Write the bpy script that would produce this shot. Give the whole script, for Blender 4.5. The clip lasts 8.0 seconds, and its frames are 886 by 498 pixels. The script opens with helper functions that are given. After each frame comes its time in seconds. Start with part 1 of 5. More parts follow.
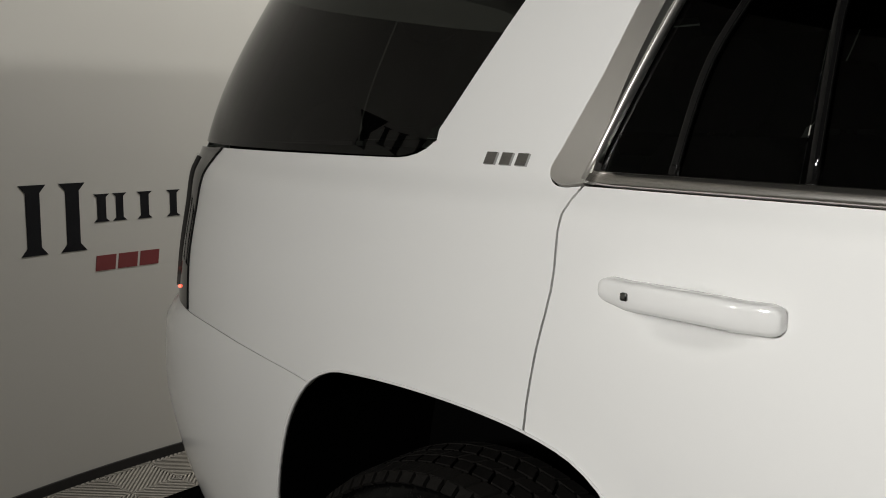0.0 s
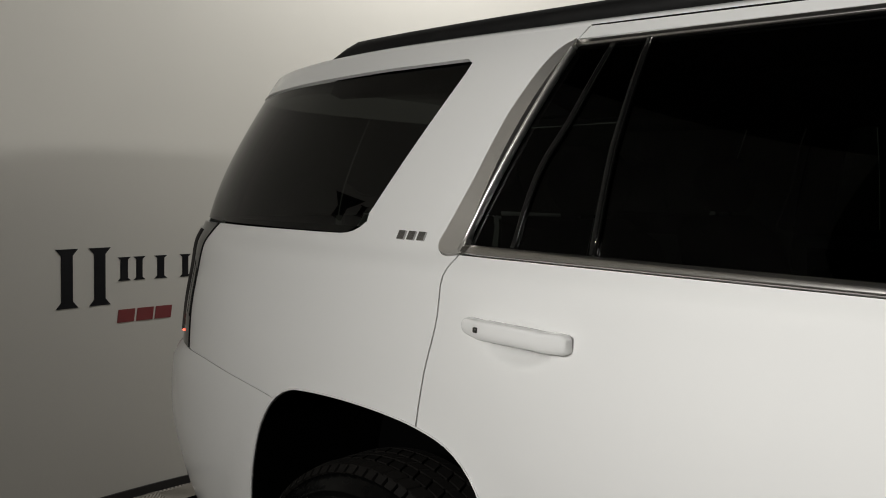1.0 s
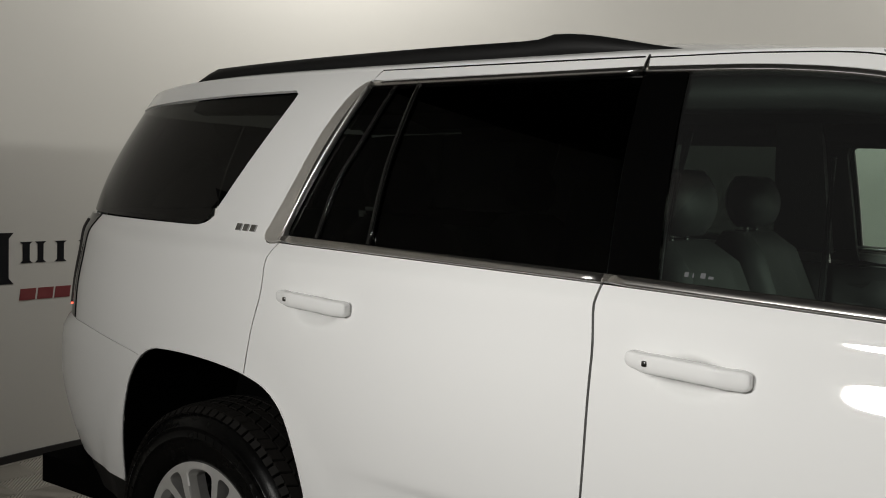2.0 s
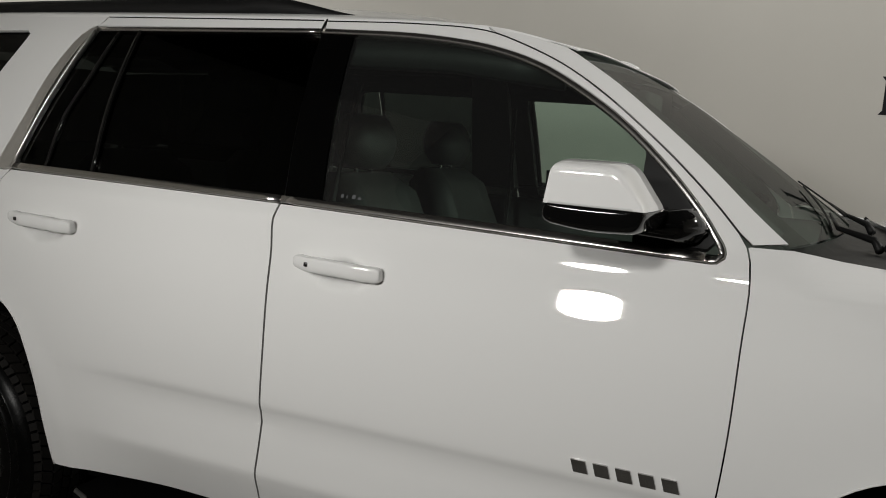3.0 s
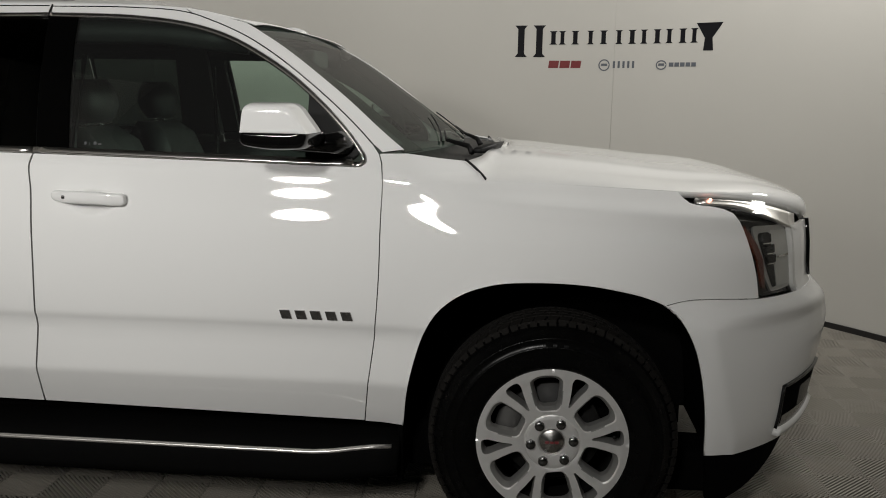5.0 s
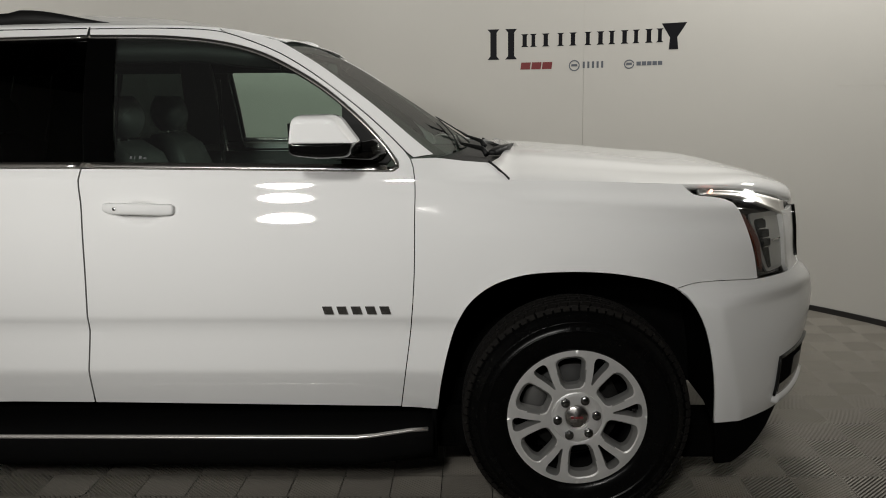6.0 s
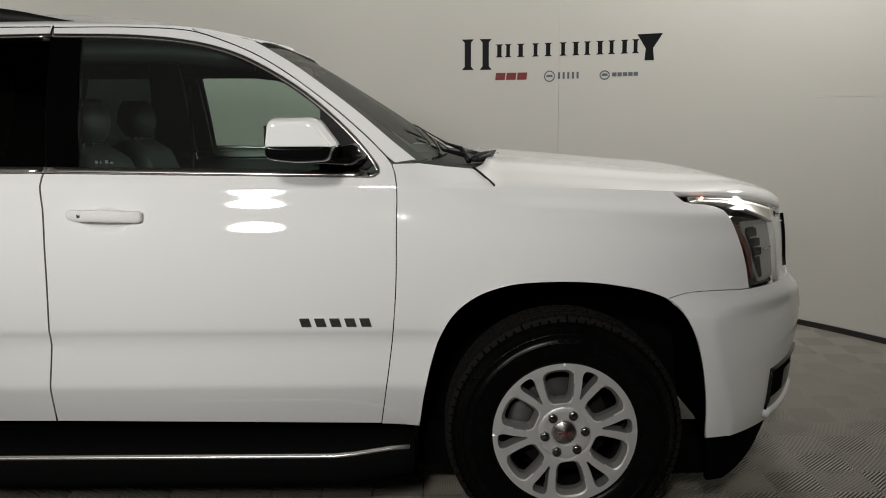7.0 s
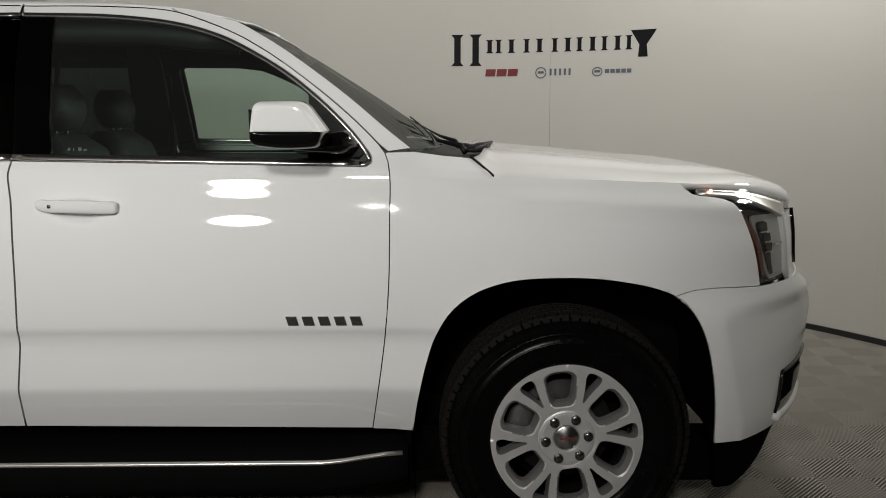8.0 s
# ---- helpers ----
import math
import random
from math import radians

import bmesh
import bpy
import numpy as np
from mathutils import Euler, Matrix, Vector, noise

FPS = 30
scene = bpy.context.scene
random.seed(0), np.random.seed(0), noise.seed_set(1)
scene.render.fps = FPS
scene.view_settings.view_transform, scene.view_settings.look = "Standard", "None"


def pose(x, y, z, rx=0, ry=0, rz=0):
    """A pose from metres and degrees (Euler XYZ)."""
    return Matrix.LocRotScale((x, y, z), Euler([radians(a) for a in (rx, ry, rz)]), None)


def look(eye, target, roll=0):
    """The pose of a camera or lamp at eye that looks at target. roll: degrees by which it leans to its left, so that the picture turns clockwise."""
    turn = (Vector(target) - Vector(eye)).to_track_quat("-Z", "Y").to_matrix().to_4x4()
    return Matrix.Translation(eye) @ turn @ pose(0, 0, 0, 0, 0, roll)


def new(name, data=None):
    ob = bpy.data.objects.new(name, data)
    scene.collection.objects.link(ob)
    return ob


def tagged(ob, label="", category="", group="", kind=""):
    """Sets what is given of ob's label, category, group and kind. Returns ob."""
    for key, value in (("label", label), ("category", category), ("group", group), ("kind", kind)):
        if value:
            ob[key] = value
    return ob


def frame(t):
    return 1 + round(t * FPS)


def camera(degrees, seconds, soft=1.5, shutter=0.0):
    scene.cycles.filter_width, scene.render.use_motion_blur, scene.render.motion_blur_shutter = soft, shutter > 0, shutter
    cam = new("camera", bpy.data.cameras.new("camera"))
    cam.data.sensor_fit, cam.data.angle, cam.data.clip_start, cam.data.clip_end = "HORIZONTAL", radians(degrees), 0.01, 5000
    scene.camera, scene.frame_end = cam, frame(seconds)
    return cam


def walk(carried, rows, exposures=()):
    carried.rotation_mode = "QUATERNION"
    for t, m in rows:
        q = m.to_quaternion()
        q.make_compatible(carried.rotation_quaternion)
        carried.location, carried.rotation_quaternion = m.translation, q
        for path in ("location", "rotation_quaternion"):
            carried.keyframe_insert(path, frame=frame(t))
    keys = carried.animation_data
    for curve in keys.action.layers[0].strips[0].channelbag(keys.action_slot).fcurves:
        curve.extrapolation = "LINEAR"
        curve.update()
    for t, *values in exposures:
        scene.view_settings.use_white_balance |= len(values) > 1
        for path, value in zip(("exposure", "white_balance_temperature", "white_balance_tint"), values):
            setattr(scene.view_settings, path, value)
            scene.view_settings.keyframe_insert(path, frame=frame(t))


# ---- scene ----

cam = camera(52.6, 8.0, soft=1.0)
PATH = [
    (0, (-0.547, -2.042, 1.395), (-1.816, -0.524, 1.098), 0.9),
    (0.5, (-0.297, -2.162, 1.426), (-1.619, -0.67, 1.261), 1.3),
    (1, (-0.033, -2.34, 1.447), (-1.344, -0.837, 1.297), 1.4),
    (2.5, (0.829, -2.735, 1.512), (-0.191, -1.026, 1.307), 3.6),
    (3, (1.046, -2.887, 1.512), (0.265, -1.065, 1.248), 4.3),
    (3.5, (1.305, -3.06, 1.478), (0.754, -1.165, 1.151), 3.5),
    (4, (1.397, -3.253, 1.49), (1.086, -1.313, 1.117), 3.5),
    (5.5, (1.262, -3.952, 1.516), (1.132, -1.983, 1.188), 0.2),
    (6, (1.106, -4.02, 1.532), (1.041, -2.05, 1.193), -0.6),
    (6.5, (1.063, -3.989, 1.514), (1.022, -2.016, 1.192), -0.8),
    (7, (1.052, -3.900, 1.493), (1.059, -1.924, 1.186), -0.3),
    (7.5, (1.040, -3.817, 1.464), (1.103, -1.840, 1.166), 0.1),
    (8, (1.015, -3.736, 1.437), (1.058, -1.758, 1.138), 0.0),
]
walk(cam, [(t, look(eye, target, roll)) for t, eye, target, roll in PATH], exposures=[(0.0, 0.15), (0.5, 0.0), (1.0, -0.06), (2.5, -0.27), (3.0, -0.5), (3.5, -0.69), (4.0, -0.61), (5.5, -0.25), (7.0, -0.22), (8.0, -0.28)])

# ---- light ----
world = bpy.data.worlds.new("hall_air")
scene.world = world
world.use_nodes = True
world.node_tree.nodes["Background"].inputs[0].default_value = (0.9, 0.95, 1.0, 1)
world.node_tree.nodes["Background"].inputs[1].default_value = 0.004

# round lamps over the booth: x, y, z, radius, watts
LAMPS = [(2.75, 1.4, 4.6, 0.36, 106), (-2.55, 1.0, 4.3, 0.36, 83), (0.2, 2.1, 4.6, 0.36, 42)]
LEAN = 0.55
# studio lamps on stands: eye, target, half width, height ratio, watts
STANDS = [((-0.42, -5.1, 2.28), (-0.5, -0.9, 1.4), 0.225, 0.89, 16.5), ((0.56, -5.773, 3.13), (1.4, -0.9, 1.35), 0.215, 0.82, 17.8), ((3.86, 0.49, 2.80), (0.3, -0.5, 1.5), 0.22, 0.85, 17)]
LAMP_WARM = (1.0, 0.98, 0.94)


# ---- materials ----
def mat(name, color, rough=0.5, metal=0.0, coat=0.0, spec=0.5, var=0.0, scale=6.0, bump=0.0, bscale=60.0):
    m = bpy.data.materials.new(name)
    m.use_nodes = True
    nt = m.node_tree
    p = nt.nodes["Principled BSDF"]
    p.inputs["Base Color"].default_value = (*color, 1)
    p.inputs["Roughness"].default_value = rough
    p.inputs["Metallic"].default_value = metal
    p.inputs["Coat Weight"].default_value = coat
    p.inputs["Coat Roughness"].default_value = 0.03
    p.inputs["Specular IOR Level"].default_value = spec
    tc = nt.nodes.new("ShaderNodeTexCoord")
    if var:
        n1 = nt.nodes.new("ShaderNodeTexNoise")
        n1.inputs["Scale"].default_value = scale
        n1.inputs["Detail"].default_value = 6
        nt.links.new(tc.outputs["Object"], n1.inputs["Vector"])
        mix = nt.nodes.new("ShaderNodeMix")
        mix.data_type = "RGBA"
        mix.inputs[6].default_value = (*[c * (1 - var) for c in color], 1)
        mix.inputs[7].default_value = (*[min(1, c * (1 + var)) for c in color], 1)
        nt.links.new(n1.outputs["Fac"], mix.inputs[0])
        nt.links.new(mix.outputs[2], p.inputs["Base Color"])
        mr = nt.nodes.new("ShaderNodeMapRange")
        mr.inputs[3].default_value = max(0, rough - 0.3 * var)
        mr.inputs[4].default_value = min(1, rough + 0.3 * var)
        nt.links.new(n1.outputs["Fac"], mr.inputs[0])
        nt.links.new(mr.outputs[0], p.inputs["Roughness"])
    if bump:
        n2 = nt.nodes.new("ShaderNodeTexNoise")
        n2.inputs["Scale"].default_value = bscale
        n2.inputs["Detail"].default_value = 4
        nt.links.new(tc.outputs["Object"], n2.inputs["Vector"])
        b = nt.nodes.new("ShaderNodeBump")
        b.inputs["Strength"].default_value = bump
        b.inputs["Distance"].default_value = 0.004
        nt.links.new(n2.outputs["Fac"], b.inputs["Height"])
        nt.links.new(b.outputs[0], p.inputs["Normal"])
    return m


def glass_mat(name, tint, gloss=1.0, haze=0.0):
    m = bpy.data.materials.new(name)
    m.use_nodes = True
    nt = m.node_tree
    nt.nodes.remove(nt.nodes["Principled BSDF"])
    out = nt.nodes["Material Output"]
    tr = nt.nodes.new("ShaderNodeBsdfTransparent")
    tr.inputs[0].default_value = (*tint, 1)
    gl = nt.nodes.new("ShaderNodeBsdfGlossy")
    gl.inputs["Roughness"].default_value = 0.015
    gl.inputs["Color"].default_value = (gloss, gloss, gloss, 1)
    lw = nt.nodes.new("ShaderNodeLayerWeight")
    lw.inputs[0].default_value = 0.5
    pw = nt.nodes.new("ShaderNodeMath")
    pw.operation = "POWER"
    pw.inputs[1].default_value = 5.0
    nt.links.new(lw.outputs["Facing"], pw.inputs[0])
    fr = nt.nodes.new("ShaderNodeMath")
    fr.operation = "MULTIPLY_ADD"
    fr.inputs[1].default_value, fr.inputs[2].default_value = 0.95, 0.05
    nt.links.new(pw.outputs[0], fr.inputs[0])
    mx = nt.nodes.new("ShaderNodeMixShader")
    nt.links.new(fr.outputs[0], mx.inputs[0])
    nt.links.new(tr.outputs[0], mx.inputs[1])
    nt.links.new(gl.outputs[0], mx.inputs[2])
    # pale diffuse share, standing in for the veil of reflected light on the glass
    if haze:
        df = nt.nodes.new("ShaderNodeBsdfDiffuse")
        film = nt.nodes.new("ShaderNodeMixShader")
        film.inputs[0].default_value = haze
        nt.links.new(mx.outputs[0], film.inputs[1])
        nt.links.new(df.outputs[0], film.inputs[2])
        mx = film
    nt.links.new(mx.outputs[0], out.inputs[0])
    return m


def lamp_mat(name, color, strength):
    m = bpy.data.materials.new(name)
    m.use_nodes = True
    p = m.node_tree.nodes["Principled BSDF"]
    p.inputs["Base Color"].default_value = (*color, 1)
    p.inputs["Emission Color"].default_value = (*color, 1)
    p.inputs["Emission Strength"].default_value = strength
    return m


PAINT = mat("white_car_paint", (0.80, 0.80, 0.79), 0.6, 0, 1.0, 0.0)
CHROME = mat("chrome", (0.78, 0.77, 0.76), 0.07, 1.0)
SATIN = mat("satin_bright_trim", (0.62, 0.60, 0.58), 0.22, 1.0)
BRIGHT = mat("brushed_bright_plate", (0.80, 0.78, 0.75), 0.34, 0.9, var=0.05, scale=20)
GLOSS_BLACK = mat("gloss_black", (0.004, 0.004, 0.004), 0.06)
BLACK = mat("black_plastic", (0.008, 0.008, 0.008), 0.5, spec=0.18, var=0.25, scale=30, bump=0.15, bscale=400)
BOARD = mat("board_black", (0.004, 0.004, 0.004), 0.9, spec=0.03, var=0.2, scale=30)
DARK = mat("underbody_black", (0.0025, 0.0025, 0.0025), 0.9, spec=0.02)
RUBBER = mat("tyre_rubber", (0.002, 0.002, 0.002), 0.26, spec=0.14, var=0.3, scale=25, bump=0.05, bscale=150)
TREAD = mat("tread_rubber", (0.007, 0.006, 0.005), 0.75, spec=0.25, var=0.3, scale=40, bump=0.3, bscale=200)
ALLOY = mat("machined_alloy", (0.88, 0.875, 0.86), 0.36, 0.72, var=0.06, scale=40)
ALLOY_POCKET = mat("painted_alloy", (0.46, 0.455, 0.44), 0.36, 0.7, var=0.1, scale=30)
# paler, less metallic alloy: lamp glints on the spoke edges put into the colour
CHAMFER = mat("glint_chamfer", (0.92, 0.91, 0.89), 0.40, 0.55)
CHROME_DIM = mat("grey_lamp_chrome", (0.46, 0.46, 0.45), 0.3, 0.7)
LAMP_PALE = mat("pale_lamp_chrome", (0.55, 0.55, 0.53), 0.35, 0.4)
NUT = mat("dark_chrome", (0.24, 0.24, 0.24), 0.2, 1.0)
# near-black: the shade behind the spokes is put into this metal's colour
IRON = mat("shaded_wheel_metal", (0.008, 0.0078, 0.0072), 0.6, 0.3, var=0.2, scale=30)
CALIPER = mat("cast_caliper", (0.09, 0.088, 0.085), 0.5, 0.5, var=0.2, scale=30)
LEATHER = mat("dark_leather", (0.017, 0.0167, 0.0165), 0.6, var=0.2, scale=12, bump=0.06, bscale=120)
TRIM_IN = mat("interior_trim", (0.08, 0.08, 0.08), 0.6, var=0.15, scale=8)
PILLAR_IN = mat("pillar_cover_cloth", (0.06, 0.06, 0.06), 0.8, var=0.1, scale=40)
# pale cloth made near-black: the cabin's dimness is in the colour
HEADLINER = mat("shaded_headliner_cloth", (0.016, 0.016, 0.016), 0.9, var=0.08, scale=40)
SMOKED_LENS = mat("smoked_lens", (0.10, 0.095, 0.09), 0.15, 0.3, 1.0)
AMBER = mat("amber_reflector", (0.085, 0.017, 0.007), 0.15, 0, 1.0)
SMOKED = mat("smoked_lamp_bowl", (0.04, 0.04, 0.04), 0.25, 0.8)
LENS = glass_mat("clear_lens", (0.90, 0.90, 0.89), 0.45)
GLASS = glass_mat("front_glass", (0.70, 0.81, 0.745), 1.0, 0.010)
SHIELD = glass_mat("windshield_glass", (0.58, 0.70, 0.62), 0.35)
PRIVACY = glass_mat("privacy_glass", (0.018, 0.02, 0.018), 0.75)
# same privacy glass for the doors, its wall reflection dimmed through the gloss colour
PRIVACY_DOOR = glass_mat("privacy_door_glass", (0.020, 0.024, 0.022), 0.25)
PRIVACY_FAR = glass_mat("privacy_far_glass", (0.030, 0.037, 0.033), 0.25)
# specular cut so that the wall's reflection stays dark here too
PILLAR = mat("dark_pillar_plastic", (0.0015, 0.0015, 0.0015), 0.08, spec=0.03)
WALL = mat("matt_wall_paint", (0.47, 0.458, 0.425), 0.75, var=0.035, scale=1.3, bump=0.05, bscale=30)
JOINT = mat("joint_filler", (0.462, 0.450, 0.417), 0.75)
INK = mat("dark_vinyl", (0.004, 0.004, 0.006), 0.5, spec=0.2)
INK_RED = mat("red_vinyl", (0.16, 0.026, 0.028), 0.4)
INK_GREY = mat("grey_vinyl", (0.10, 0.11, 0.13), 0.4)
BASEB = mat("black_cove_base", (0.012, 0.011, 0.011), 0.45, var=0.2, scale=10)
TILE = mat("grey_floor_tile", (0.238, 0.220, 0.190), 0.5, var=0.14, scale=9, bump=0.1, bscale=150)
CONCRETE = mat("hall_concrete", (0.008, 0.0077, 0.0075), 0.7, var=0.15, scale=2.0, bump=0.1)
HALL = mat("hall_wall", (0.36, 0.36, 0.35), 0.8, var=0.05, scale=1)
CEIL = mat("dark_ceiling", (0.10, 0.10, 0.10), 0.9, var=0.1, scale=1)
LAMP_BODY = mat("lamp_housing", (0.5, 0.5, 0.5), 0.4, 0.2)
GLOW_RED = lamp_mat("lit_red", (1.0, 0.12, 0.07), 3.0)
GLOW_WARM = lamp_mat("lit_marker", (1.0, 0.30, 0.20), 10.0)
BADGE = mat("dark_badge_metal", (0.38, 0.375, 0.37), 0.25, 1.0)
STICKER = mat("pale_sticker", (0.05, 0.053, 0.056), 0.5)


# ---- helpers ----
def part(name, bm, material, parent=None, label="", smooth=True, mats=()):
    me = bpy.data.meshes.new(name)
    bm.normal_update()
    bm.to_mesh(me)
    bm.free()
    if smooth:
        for p in me.polygons:
            p.use_smooth = True
    me.materials.append(material)
    for m in mats:
        me.materials.append(m)
    ob = new(name, me)
    if parent:
        ob.parent = parent
    if label:
        ob["label"] = label
    return ob


def empty(name, loc=(0, 0, 0), parent=None):
    ob = new(name)
    ob.location = loc
    ob.empty_display_size = 0.1
    if parent:
        ob.parent = parent
    return ob


def herm(xs, ys, x):
    if x <= xs[0]:
        return ys[0] + (ys[1] - ys[0]) / (xs[1] - xs[0]) * (x - xs[0])
    if x >= xs[-1]:
        return ys[-1] + (ys[-1] - ys[-2]) / (xs[-1] - xs[-2]) * (x - xs[-1])
    i = 0
    while x > xs[i + 1]:
        i += 1
    h = xs[i + 1] - xs[i]

    def slope(j):
        if j <= 0:
            return (ys[1] - ys[0]) / (xs[1] - xs[0])
        if j >= len(xs) - 1:
            return (ys[-1] - ys[-2]) / (xs[-1] - xs[-2])
        a = (ys[j] - ys[j - 1]) / (xs[j] - xs[j - 1])
        b = (ys[j + 1] - ys[j]) / (xs[j + 1] - xs[j])
        if a * b <= 0:
            return 0
        h0, h1 = xs[j] - xs[j - 1], xs[j + 1] - xs[j]
        return 3 * (h0 + h1) / ((2 * h1 + h0) / a + (h1 + 2 * h0) / b)

    m0, m1, t = slope(i), slope(i + 1), (x - xs[i]) / h
    return (2 * t**3 - 3 * t * t + 1) * ys[i] + (t**3 - 2 * t * t + t) * h * m0 + (-2 * t**3 + 3 * t * t) * ys[i + 1] + (t**3 - t * t) * h * m1


def sm(a, b, x):
    t = max(0, min(1, (x - a) / (b - a)))
    return t * t * (3 - 2 * t)


def curve(pts, step=0.03, closed=False):
    """Catmull-Rom through control points, evenly dense."""
    n, out = len(pts), []
    rng = range(n if closed else n - 1)
    for i in rng:
        p1, p2 = pts[i], pts[(i + 1) % n]
        p0 = pts[i - 1] if (i > 0 or closed) else (2 * p1[0] - p2[0], 2 * p1[1] - p2[1])
        p3 = pts[(i + 2) % n] if (i + 2 < n or closed) else (2 * p2[0] - p1[0], 2 * p2[1] - p1[1])
        d = math.dist(p1, p2)
        k = max(1, int(d / step + 0.5))
        e = 0.5
        d1, d0, d2 = max(d, 1e-6) ** e, max(math.dist(p0, p1), 1e-6) ** e, max(math.dist(p2, p3), 1e-6) ** e
        for j in range(k):
            t = j / k
            q = []
            for c in (0, 1):
                m1 = (p2[c] - p1[c]) / d1 - (p2[c] - p0[c]) / (d0 + d1) + (p1[c] - p0[c]) / d0
                m2 = (p3[c] - p2[c]) / d2 - (p3[c] - p1[c]) / (d1 + d2) + (p2[c] - p1[c]) / d1
                m1, m2 = m1 * d1, m2 * d1
                q.append((2 * t**3 - 3 * t * t + 1) * p1[c] + (t**3 - 2 * t * t + t) * m1 + (-2 * t**3 + 3 * t * t) * p2[c] + (t**3 - t * t) * m2)
            out.append(tuple(q))
    if not closed:
        out.append(tuple(pts[-1]))
    return out


def dense(pts, step=0.04):
    out = []
    for a, b in zip(pts, pts[1:]):
        k = max(1, int(math.dist(a, b) / step + 0.5))
        out += [(a[0] + (b[0] - a[0]) * j / k, a[1] + (b[1] - a[1]) * j / k) for j in range(k)]
    return out + [pts[-1]]


def area2(poly):
    return sum(a[0] * b[1] - b[0] * a[1] for a, b in zip(poly, poly[1:] + poly[:1]))


def tidy(poly):
    out = []
    for p in poly:
        if not out or math.dist(p, out[-1]) > 1e-4:
            out.append(p)
    if math.dist(out[0], out[-1]) < 1e-4:
        out.pop()
    return out if area2(out) > 0 else out[::-1]


def shrink(poly, d):
    """Moves a counter-clockwise outline inwards by d."""
    out, n = [], len(poly)
    for i in range(n):
        a, b, c = poly[i - 1], poly[i], poly[(i + 1) % n]
        v1, v2 = (b[0] - a[0], b[1] - a[1]), (c[0] - b[0], c[1] - b[1])
        l1, l2 = math.hypot(*v1) or 1, math.hypot(*v2) or 1
        n1, n2 = (-v1[1] / l1, v1[0] / l1), (-v2[1] / l2, v2[0] / l2)
        s = (n1[0] + n2[0], n1[1] + n2[1])
        k = max(0.35, 1 + n1[0] * n2[0] + n1[1] * n2[1])
        out.append((b[0] + s[0] * d / k, b[1] + s[1] * d / k))
    return out


def rounded(poly, rad, n=5):
    """An outline with its corners rounded."""
    out = []
    for i, b in enumerate(poly):
        a, c = poly[i - 1], poly[(i + 1) % len(poly)]
        la, lc = math.dist(a, b), math.dist(c, b)
        q = min(rad[i], 0.45 * la, 0.45 * lc)
        p = [b[k] + (a[k] - b[k]) / la * q for k in (0, 1)]
        e = [b[k] + (c[k] - b[k]) / lc * q for k in (0, 1)]
        for j in range(n + 1):
            t = j / n
            out.append(tuple((1 - t) ** 2 * p[k] + 2 * t * (1 - t) * b[k] + t * t * e[k] for k in (0, 1)))
    return out


def box(bm, lo, hi, bevel=0.0):
    r = bmesh.ops.create_cube(bm, size=1.0)
    for v in r["verts"]:
        v.co = Vector([lo[i] + (v.co[i] + 0.5) * (hi[i] - lo[i]) for i in range(3)])
    if bevel:
        es = list({e for v in r["verts"] for e in v.link_edges})
        bmesh.ops.bevel(bm, geom=es, offset=bevel, segments=2, profile=0.5, affect="EDGES")


def loft(bm, rings, closed=True, caps=True):
    rows = [[bm.verts.new(p) for p in ring] for ring in rings]
    n = len(rows[0])
    for a, b in zip(rows, rows[1:]):
        for i in range(n if closed else n - 1):
            bm.faces.new((a[i], a[(i + 1) % n], b[(i + 1) % n], b[i]))
    if caps and closed:
        bm.faces.new(rows[0][::-1])
        bm.faces.new(rows[-1])
    return rows


def revolve(bm, prof, n=64, axis="y"):
    """Closed or open profile of (radius, offset) turned round the y axis."""
    rows = []
    for i in range(n):
        a = 2 * math.pi * i / n
        rows.append([bm.verts.new((r * math.cos(a), o, r * math.sin(a))) for r, o in prof])
    for i in range(n):
        a, b = rows[i], rows[(i + 1) % n]
        for j in range(len(prof) - 1):
            bm.faces.new((a[j], a[j + 1], b[j + 1], b[j]))


def tube(bm, pts, radius, n=10):
    pts = [Vector(p) for p in pts]
    rings = []
    for i, p in enumerate(pts):
        d = (pts[min(i + 1, len(pts) - 1)] - pts[max(i - 1, 0)]).normalized()
        s = d.cross(Vector((0, 0, 1)))
        s = s.normalized() if s.length > 1e-3 else Vector((1, 0, 0))
        u = s.cross(d)
        r = radius[i] if isinstance(radius, (list, tuple)) else radius
        rings.append([p + (s * math.cos(2 * math.pi * k / n) + u * math.sin(2 * math.pi * k / n)) * r for k in range(n)])
    loft(bm, rings)


# ---- the car's outer skin: half width by length and height ----
# slope of the side by height; the half width is its integral
SZ = [0.30, 0.43, 0.50, 0.545, 0.565, 0.585, 0.60, 0.72, 0.733, 0.745, 0.765, 0.780, 0.85, 0.95, 1.05, 1.09, 1.105, 1.12, 1.14, 1.152, 1.165, 1.18, 1.195, 1.206, 1.214, 1.225, 1.24, 1.255, 1.27, 1.288, 1.31, 1.34, 1.42, 1.52, 1.62, 1.70, 1.745, 1.78, 1.81, 1.835]
SW = [0.58, 0.55, 0.53, 0.52, 0.40, 0.05, 0.0, 0.0, 0.32, 0.50, 0.50, 0.16, 0.05, -0.015, -0.105, -0.170, -0.190, -0.213, -0.229, -0.233, -0.228, -0.207, -0.172, -0.156, -0.150, -0.158, -0.195, -0.32, -0.62, -0.74, -0.42, -0.27, -0.315, -0.40, -0.47, -0.56, -0.68, -0.95, -1.5, -2.6]
FZ = [0.30, 0.43, 0.60, 0.775, 0.85, 0.95, 1.05, 1.13, 1.18, 1.22, 1.25, 1.275, 1.30]
